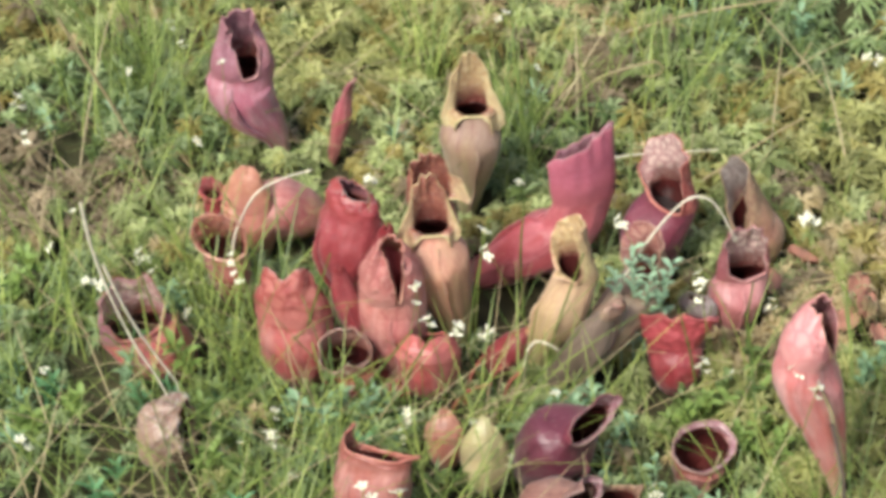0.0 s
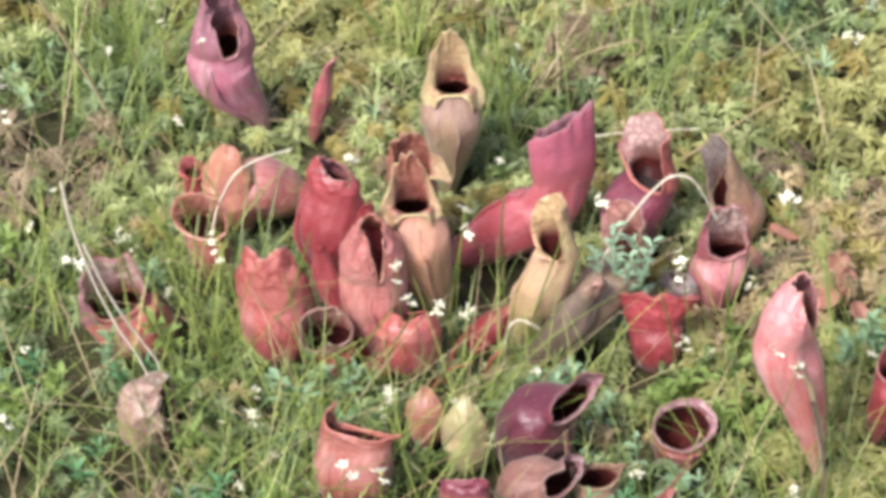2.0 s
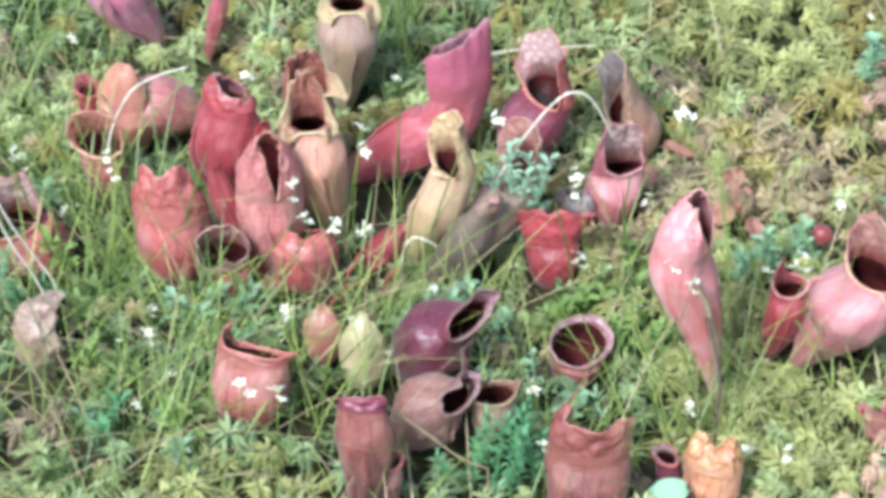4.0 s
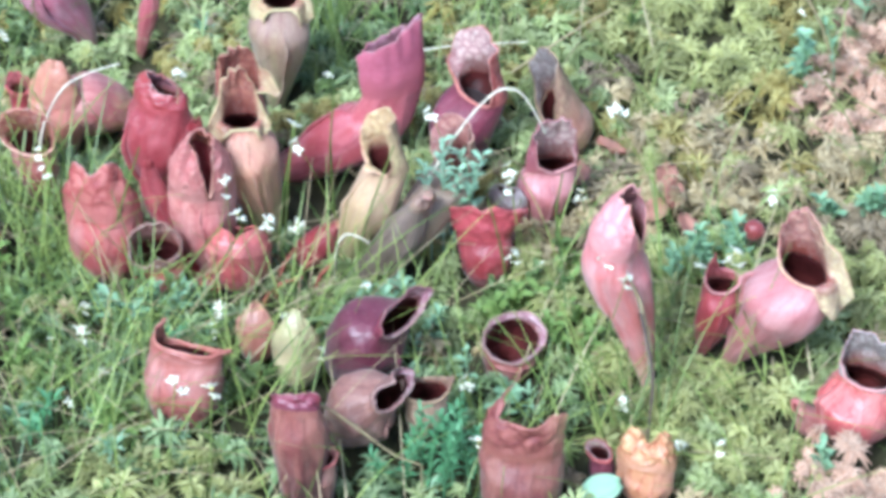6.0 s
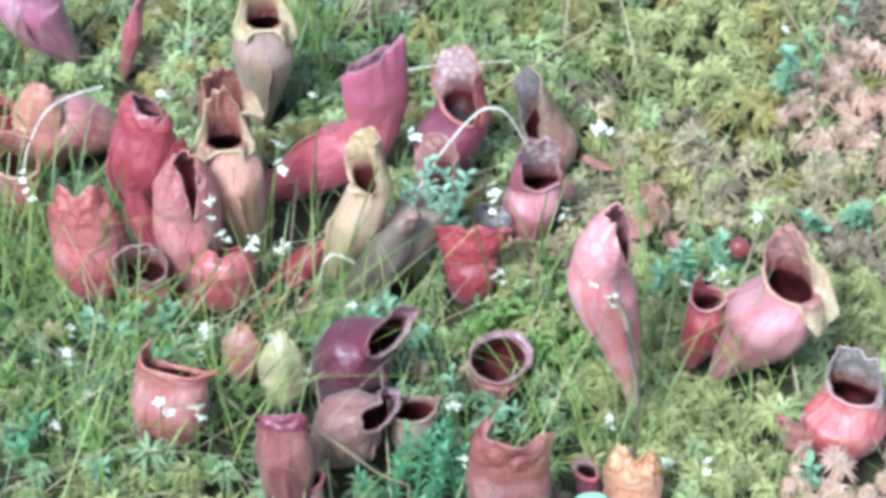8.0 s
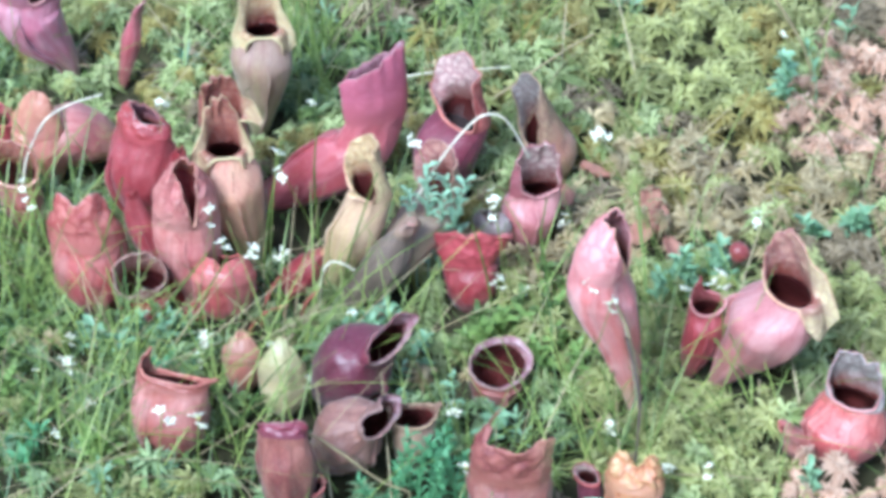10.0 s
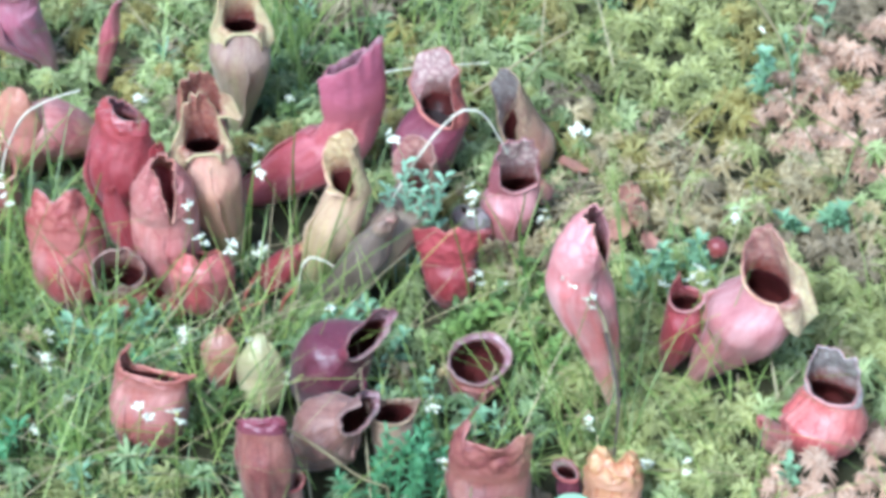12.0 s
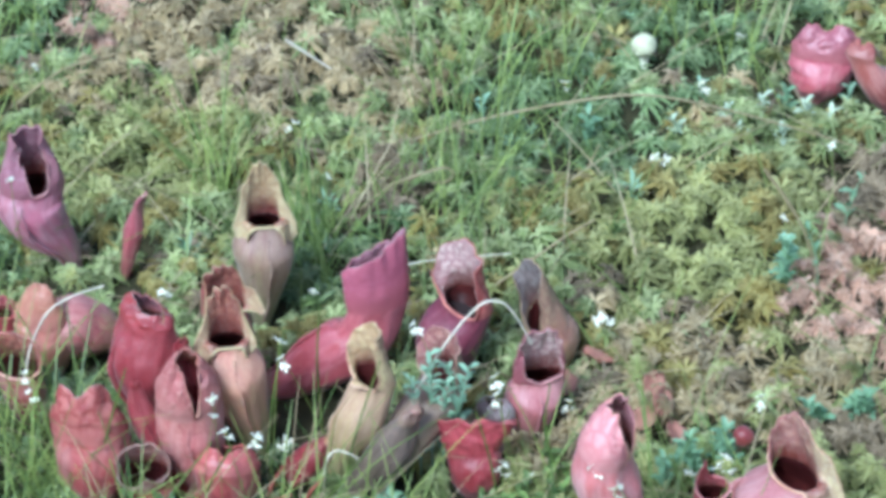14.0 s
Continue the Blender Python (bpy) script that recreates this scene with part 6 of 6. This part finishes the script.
sprig("green leafy bog herb among grass", (-0.425, -0.021), 0.032, 16, 0.0104, HERB, -30)
sprig("green leafy bog herb among grass", (-0.283, -0.135), 0.032, 16, 0.0104, HERB, -10)
sprig("green leafy bog herb among grass", (-0.160, -0.138), 0.027, 16, 0.0104, HERB, 10)
sprig("green leafy bog herb among grass", (0.049, -0.084), 0.037, 16, 0.0104, HERB, 20)
sprig("green leafy bog herb among grass", (0.022, -0.090), 0.032, 16, 0.0104, HERB, 10)
sprig("green leafy bog herb among grass", (0.068, -0.090), 0.032, 16, 0.0104, HERB, 10)
sprig("green leafy bog herb among grass", (0.031, 0.152), 0.037, 16, 0.0104, HERB, -30)
sprig("short pale green herb leaves above moss", (0.233, 0.371), 0.022, 9, 0.0104, WHITISH, 0)
sprig("short pale green herb leaves above moss", (0.261, 0.378), 0.022, 9, 0.0104, WHITISH, 0)
sprig("short pale green herb leaves above moss", (0.292, 0.368), 0.022, 9, 0.0104, WHITISH, 10)
sprig("short pale green herb leaves above moss", (0.311, 0.356), 0.022, 9, 0.0104, WHITISH, 25)
sprig("short pale green herb leaves above moss", (0.191, 0.357), 0.022, 9, 0.0104, WHITISH, -30)
sprig("short pale green herb leaves above moss", (0.244, 0.347), 0.022, 9, 0.0104, WHITISH, -30)
sprig("short pale green herb leaves above moss", (0.275, 0.341), 0.022, 9, 0.0104, WHITISH, -20)
sprig("bright yellow-green leafy herb beside a crimson pitcher", (0.062, -0.068), 0.025, 22, 0.0105, LIMELEAF, 30)
sprig("bright yellow-green leafy herb beside a crimson pitcher", (0.050, -0.095), 0.029, 15, 0.0121, LIMELEAF, 15)
sprig("bright yellow-green leafy herb beside a crimson pitcher", (0.075, -0.085), 0.026, 17, 0.0107, LIMELEAF, 15)
sprig("bright yellow-green leafy herb beside a crimson pitcher", (0.030, -0.112), 0.030, 22, 0.0117, LIMELEAF, -15)
sprig("bright yellow-green leafy herb beside a crimson pitcher", (0.055, -0.118), 0.025, 16, 0.0130, LIMELEAF, 30)
sprig("bright yellow-green leafy herb beside a crimson pitcher", (0.090, -0.062), 0.027, 14, 0.0123, LIMELEAF, -30)
sprig("bright yellow-green leafy herb beside a crimson pitcher", (0.082, -0.108), 0.024, 14, 0.0111, LIMELEAF, -30)
sprig("bright yellow-green leafy herb beside a crimson pitcher", (0.036, -0.098), 0.034, 18, 0.0117, LIMELEAF, 15)
sprig("bright yellow-green leafy herb beside a crimson pitcher", (0.100, -0.090), 0.032, 20, 0.0114, LIMELEAF, 30)
sprig("bright yellow-green leafy herb beside a crimson pitcher", (0.068, -0.130), 0.028, 16, 0.0131, LIMELEAF, -30)
sprig("bright yellow-green leafy herb beside a crimson pitcher", (0.012, -0.108), 0.023, 21, 0.0108, LIMELEAF, 15)
sprig("bright yellow-green leafy herb beside a crimson pitcher", (0.086, -0.135), 0.033, 18, 0.0115, LIMELEAF, 15)
sprig("blue-green sprig of small oval leaves in moss", (-0.215, -0.112), 0.034, 22, 0.0120, TEAL, 30)
sprig("blue-green sprig of small oval leaves in moss", (-0.200, -0.108), 0.028, 19, 0.0124, TEAL, -30)
sprig("blue-green sprig of small oval leaves in moss", (-0.188, -0.116), 0.038, 16, 0.0124, TEAL, 0)
sprig("blue-green sprig of small oval leaves in moss", (-0.228, -0.120), 0.039, 15, 0.0125, TEAL, -15)
sprig("blue-green sprig of small oval leaves in moss", (-0.208, -0.128), 0.034, 18, 0.0110, TEAL, -30)
sprig("blue-green sprig of small oval leaves in moss", (-0.178, -0.104), 0.032, 21, 0.0103, TEAL, -30)
sprig("blue-green sprig of small oval leaves in moss", (-0.245, -0.108), 0.031, 16, 0.0101, TEAL, 15)
sprig("blue-green sprig of small oval leaves in moss", (-0.068, -0.104), 0.037, 15, 0.0102, TEAL, 30)
sprig("blue-green sprig of small oval leaves in moss", (-0.048, -0.108), 0.036, 20, 0.0125, TEAL, 0)
sprig("blue-green sprig of small oval leaves in moss", (-0.030, -0.100), 0.033, 18, 0.0118, TEAL, -30)
sprig("blue-green sprig of small oval leaves in moss", (-0.020, -0.118), 0.030, 15, 0.0104, TEAL, 30)
sprig("feathery blue-green herb among grass", (-0.326, -0.085), 0.024, 12, 0.0113, FERN, -15)
sprig("feathery blue-green herb among grass", (-0.342, -0.105), 0.038, 18, 0.0114, FERN, -15)
sprig("feathery blue-green herb among grass", (-0.333, -0.132), 0.024, 13, 0.0125, FERN, 15)
sprig("feathery blue-green herb among grass", (-0.352, -0.039), 0.025, 13, 0.0132, FERN, -30)
sprig("feathery blue-green herb among grass", (-0.368, -0.019), 0.038, 14, 0.0116, FERN, 30)
sprig("feathery blue-green herb among grass", (-0.414, -0.090), 0.027, 13, 0.0142, FERN, 30)
sprig("feathery blue-green herb among grass", (-0.411, -0.087), 0.029, 18, 0.0117, FERN, 15)
sprig("feathery blue-green herb among grass", (-0.271, -0.218), 0.036, 17, 0.0143, FERN, 30)
sprig("feathery blue-green herb among grass", (-0.278, -0.225), 0.024, 13, 0.0137, FERN, 30)
sprig("feathery blue-green herb among grass", (-0.358, -0.189), 0.025, 18, 0.0136, FERN, -30)
sprig("feathery blue-green herb among grass", (-0.354, -0.166), 0.023, 14, 0.0117, FERN, 15)
sprig("feathery blue-green herb among grass", (-0.194, -0.151), 0.035, 14, 0.0139, FERN, 30)
sprig("bright yellow-green leafy herb among grass", (-0.419, -0.122), 0.030, 13, 0.0118, LIMELEAF, -30)
sprig("bright yellow-green leafy herb among grass", (-0.394, -0.113), 0.036, 20, 0.0143, LIMELEAF, 30)
sprig("bright yellow-green leafy herb among grass", (-0.422, -0.120), 0.023, 17, 0.0147, LIMELEAF, 15)
sprig("bright yellow-green leafy herb among grass", (-0.317, -0.062), 0.039, 16, 0.0136, LIMELEAF, -30)
sprig("bright yellow-green leafy herb among grass", (-0.457, 0.015), 0.034, 17, 0.0143, LIMELEAF, 30)
sprig("bright yellow-green leafy herb among grass", (-0.441, 0.034), 0.035, 16, 0.0150, LIMELEAF, -30)
sprig("bright yellow-green leafy herb among grass", (-0.295, -0.121), 0.033, 15, 0.0124, LIMELEAF, -15)
sprig("bright yellow-green leafy herb among grass", (-0.296, -0.160), 0.024, 13, 0.0136, LIMELEAF, 30)
sprig("bright yellow-green leafy herb among grass", (-0.222, -0.225), 0.030, 16, 0.0147, LIMELEAF, -30)
sprig("bright yellow-green leafy herb among grass", (-0.217, -0.224), 0.024, 17, 0.0150, LIMELEAF, -30)
stalk("dry_stalk", "arched pale dry grass stalk over the pitchers", 0.0024, [(-0.3, 0.019, 0.027), (-0.295, 0.019, 0.047), (-0.288, 0.019, 0.076), (-0.273, 0.019, 0.106), (-0.254, 0.019, 0.12), (-0.232, 0.019, 0.128)], BLEACHED)
stalk("dry_stalk", "arched tan grass stalk with a bleached hanging end", 0.0024, [(-0.044, -0.037, 0.031), (-0.021, -0.037, 0.072), (-0.002, -0.037, 0.11), (0.015, -0.037, 0.137), (0.028, -0.037, 0.15), (0.04, -0.037, 0.149), (0.049, -0.037, 0.136), (0.059, -0.037, 0.113)], BLEACHED)
stalk("dry_stalk", "short white arched dry stalk", 0.0024, [(-0.085, -0.064, 0.015), (-0.083, -0.064, 0.034), (-0.077, -0.064, 0.045), (-0.069, -0.064, 0.044), (-0.06, -0.064, 0.037), (-0.051, -0.064, 0.023)], BLEACHED)
stalk("dry_stalk", "long pale grass stem leaning over", 0.0028, [(-0.424, 0.143, 0.168), (-0.408, 0.143, 0.128), (-0.392, 0.143, 0.087), (-0.381, 0.143, 0.051), (-0.374, 0.143, 0.011)], STRAW)
stalk("dry_stalk", "thick bleached dead stem lying in grass", 0.0024, [(-0.359, -0.134, 0.22), (-0.356, -0.134, 0.183), (-0.348, -0.134, 0.141), (-0.337, -0.134, 0.102), (-0.323, -0.134, 0.067), (-0.312, -0.134, 0.026)], BLEACHED)
stalk("dry_stalk", "thin bleached dead stem in grass", 0.0024, [(-0.353, -0.123, 0.16), (-0.338, -0.123, 0.109), (-0.314, -0.123, 0.057)], BLEACHED)
stalk("dry_stalk", "curled dry grass end", 0.0024, [(-0.062, 0.252, 0.016), (-0.038, 0.252, 0.038), (-0.016, 0.252, 0.047), (0.003, 0.252, 0.053), (0.01, 0.252, 0.047), (0.005, 0.252, 0.04), (-0.007, 0.252, 0.039)], STRAW)
stalk("dry_stalk", "fine straight straw thread", 0.0016, [(-0.032, 0.167, 0.025), (-0.003, 0.167, 0.03), (0.052, 0.167, 0.034)], BLEACHED)
stalk("dry_stalk", "tan arched stalk lying over pitchers", 0.0024, [(-0.118, -0.264, 0.066), (-0.109, -0.264, 0.082), (-0.086, -0.264, 0.079), (-0.065, -0.264, 0.061), (-0.041, -0.264, 0.036), (-0.023, -0.264, 0.026)], STRAW)
stalk("dry_stalk", "long dry stalk lying across the moss", 0.0024, [(-0.017, 0.309, 0.041), (0.032, 0.309, 0.057), (0.098, 0.309, 0.071), (0.155, 0.309, 0.077), (0.208, 0.309, 0.066), (0.275, 0.309, 0.043), (0.357, 0.309, 0.011)], STRAW)
stalk("dry_stalk", "dry grass stalk over green moss", 0.0024, [(-0.344, 0.414, 0.01), (-0.324, 0.414, 0.028), (-0.299, 0.414, 0.045), (-0.25, 0.414, 0.06)], STRAW)
stalk("dry_stalk", "pale dry stalk on straw moss", 0.0028, [(-0.124, 0.447, 0.045), (-0.095, 0.447, 0.021), (-0.07, 0.447, 0)], BLEACHED)
stalk("dry_stalk", "grass stem ending in a pale bud", 0.0024, [(0.027, 0.147, 0.01), (0.068, 0.147, 0.045), (0.092, 0.147, 0.065), (0.112, 0.147, 0.079)], STRAW)
stalk("dry_stalk", "pinkish thin stem with few leaves", 0.0028, [(0.236, 0.162, 0.11), (0.255, 0.162, 0.079), (0.269, 0.162, 0.05), (0.279, 0.162, 0.016)], STRAW)
stalk("twig", "dark thin twig standing beside a pink pitcher", 0.0028, [(0.115, -0.219, 0.115), (0.121, -0.219, 0.086), (0.125, -0.219, 0.056), (0.124, -0.219, 0.008)], TWIG)
stalk("dry_stalk", "green grass stem ending in a seed", 0.0024, [(0.107, 0.293, -0.009), (0.113, 0.293, 0.013), (0.124, 0.293, 0.042)], STRAW)
stalk("twig", "tan stalk near the withered pitcher", 0.0032, [(-0.307, -0.105, -0.003), (-0.286, -0.105, 0.009), (-0.263, -0.105, 0.013)], TWIG)
stalk("grass_stem", "thin yellow-green grass stem across the pitchers", 0.0020, [(-0.088, 0.011, 0.004), (-0.089, 0.011, 0.061), (-0.085, 0.011, 0.112)], GRASS)
stalk("grass_stem", "thin yellow-green grass stem across the pitchers", 0.0020, [(-0.071, -0.063, 0.004), (-0.063, -0.063, 0.053), (-0.043, -0.063, 0.123)], GRASS)
stalk("grass_stem", "thin yellow-green grass stem across the pitchers", 0.0020, [(-0.243, -0.072, 0.004), (-0.232, -0.072, 0.059), (-0.211, -0.072, 0.129)], GRASS)
stalk("grass_stem", "thin yellow-green grass stem across the pitchers", 0.0020, [(-0.208, -0.065, 0.004), (-0.233, -0.065, 0.053), (-0.246, -0.065, 0.098)], GRASS)
stalk("grass_stem", "thin yellow-green grass stem across the pitchers", 0.0020, [(-0.27, -0.095, 0.004), (-0.283, -0.095, 0.058), (-0.297, -0.095, 0.119)], GRASS)
stalk("grass_stem", "thin yellow-green grass stem across the pitchers", 0.0020, [(-0.321, -0.061, 0.004), (-0.337, -0.061, 0.069), (-0.346, -0.061, 0.119)], GRASS)
stalk("grass_stem", "thin yellow-green grass stem across the pitchers", 0.0020, [(0.035, -0.079, 0.004), (0.029, -0.079, 0.048), (0.02, -0.079, 0.091)], GRASS)
stalk("grass_stem", "thin yellow-green grass stem across the pitchers", 0.0020, [(-0.126, -0.035, 0.004), (-0.118, -0.035, 0.069), (-0.107, -0.035, 0.13)], GRASS)
stalk("grass_stem", "thin yellow-green grass stem across the pitchers", 0.0020, [(-0.215, -0.128, 0.004), (-0.18, -0.128, 0.069), (-0.153, -0.128, 0.111)], GRASS)
stalk("grass_stem", "thin yellow-green grass stem across the pitchers", 0.0020, [(-0.101, -0.092, 0.004), (-0.074, -0.092, 0.038), (-0.045, -0.092, 0.081)], GRASS)
stalk("grass_stem", "thin yellow-green grass stem across the pitchers", 0.0020, [(-0.166, -0.102, 0.004), (-0.161, -0.102, 0.046), (-0.142, -0.102, 0.086)], GRASS)
stalk("grass_stem", "thin yellow-green grass stem across the pitchers", 0.0020, [(0.08, -0.064, 0.004), (0.067, -0.064, 0.056), (0.07, -0.064, 0.1)], GRASS)
stalk("grass_stem", "thin yellow-green grass stem across the pitchers", 0.0020, [(-0.339, -0.15, 0.004), (-0.296, -0.15, 0.057), (-0.248, -0.15, 0.087)], GRASS)
stalk("leaf_stem", "short red-brown leaf stem at the heart of the clump", 0.0036, [(-0.141, -0.07, 0.006), (-0.135, -0.07, 0.025), (-0.128, -0.07, 0.038)], REDSTEM)
stalk("leaf_stem", "short red-brown leaf stem at the heart of the clump", 0.0036, [(-0.125, -0.075, 0.006), (-0.119, -0.075, 0.027), (-0.111, -0.075, 0.043)], REDSTEM)
stalk("leaf_stem", "short red-brown leaf stem at the heart of the clump", 0.0036, [(-0.11, -0.069, 0.006), (-0.106, -0.069, 0.019), (-0.094, -0.069, 0.03)], REDSTEM)
stalk("leaf_stem", "short red-brown leaf stem at the heart of the clump", 0.0036, [(-0.149, -0.073, 0.006), (-0.156, -0.073, 0.019), (-0.162, -0.073, 0.027)], REDSTEM)
stalk("leaf_stem", "short red-brown leaf stem at the heart of the clump", 0.0036, [(-0.098, -0.08, 0.006), (-0.094, -0.08, 0.022), (-0.084, -0.08, 0.035)], REDSTEM)
stalk("leaf_stem", "short red-brown leaf stem at the heart of the clump", 0.0036, [(-0.132, -0.087, 0.006), (-0.124, -0.087, 0.019), (-0.105, -0.087, 0.028)], REDSTEM)
fungus((0.170, 0.449), 0.0108)
bud((0.205, -0.041, 0.03), 0.0076)
broad_leaf("round smooth blue-green leaf", (0.090, -0.284, 0.028), 0.0135, PALE, 20)
broad_leaf("withered curled pinkish leaf scrap", (0.147, 0.03, 0.022), 0.0112, SCRAP, 70)
broad_leaf("withered curled pinkish leaf scrap", (0.152, 0.009, 0.022), 0.0112, SCRAP, 85)
broad_leaf("withered curled pinkish leaf scrap", (0.137, -0.007, 0.022), 0.0112, SCRAP, 50)
broad_leaf("withered curled pinkish leaf scrap", (0.11, 0.062, 0.022), 0.0112, SCRAP, 155)
broad_leaf("withered curled pinkish leaf scrap", (0.085, 0.034, 0.022), 0.0112, SCRAP, 95)
broad_leaf("withered curled pinkish leaf scrap", (0.16, -0.025, 0.022), 0.0112, SCRAP, 110)
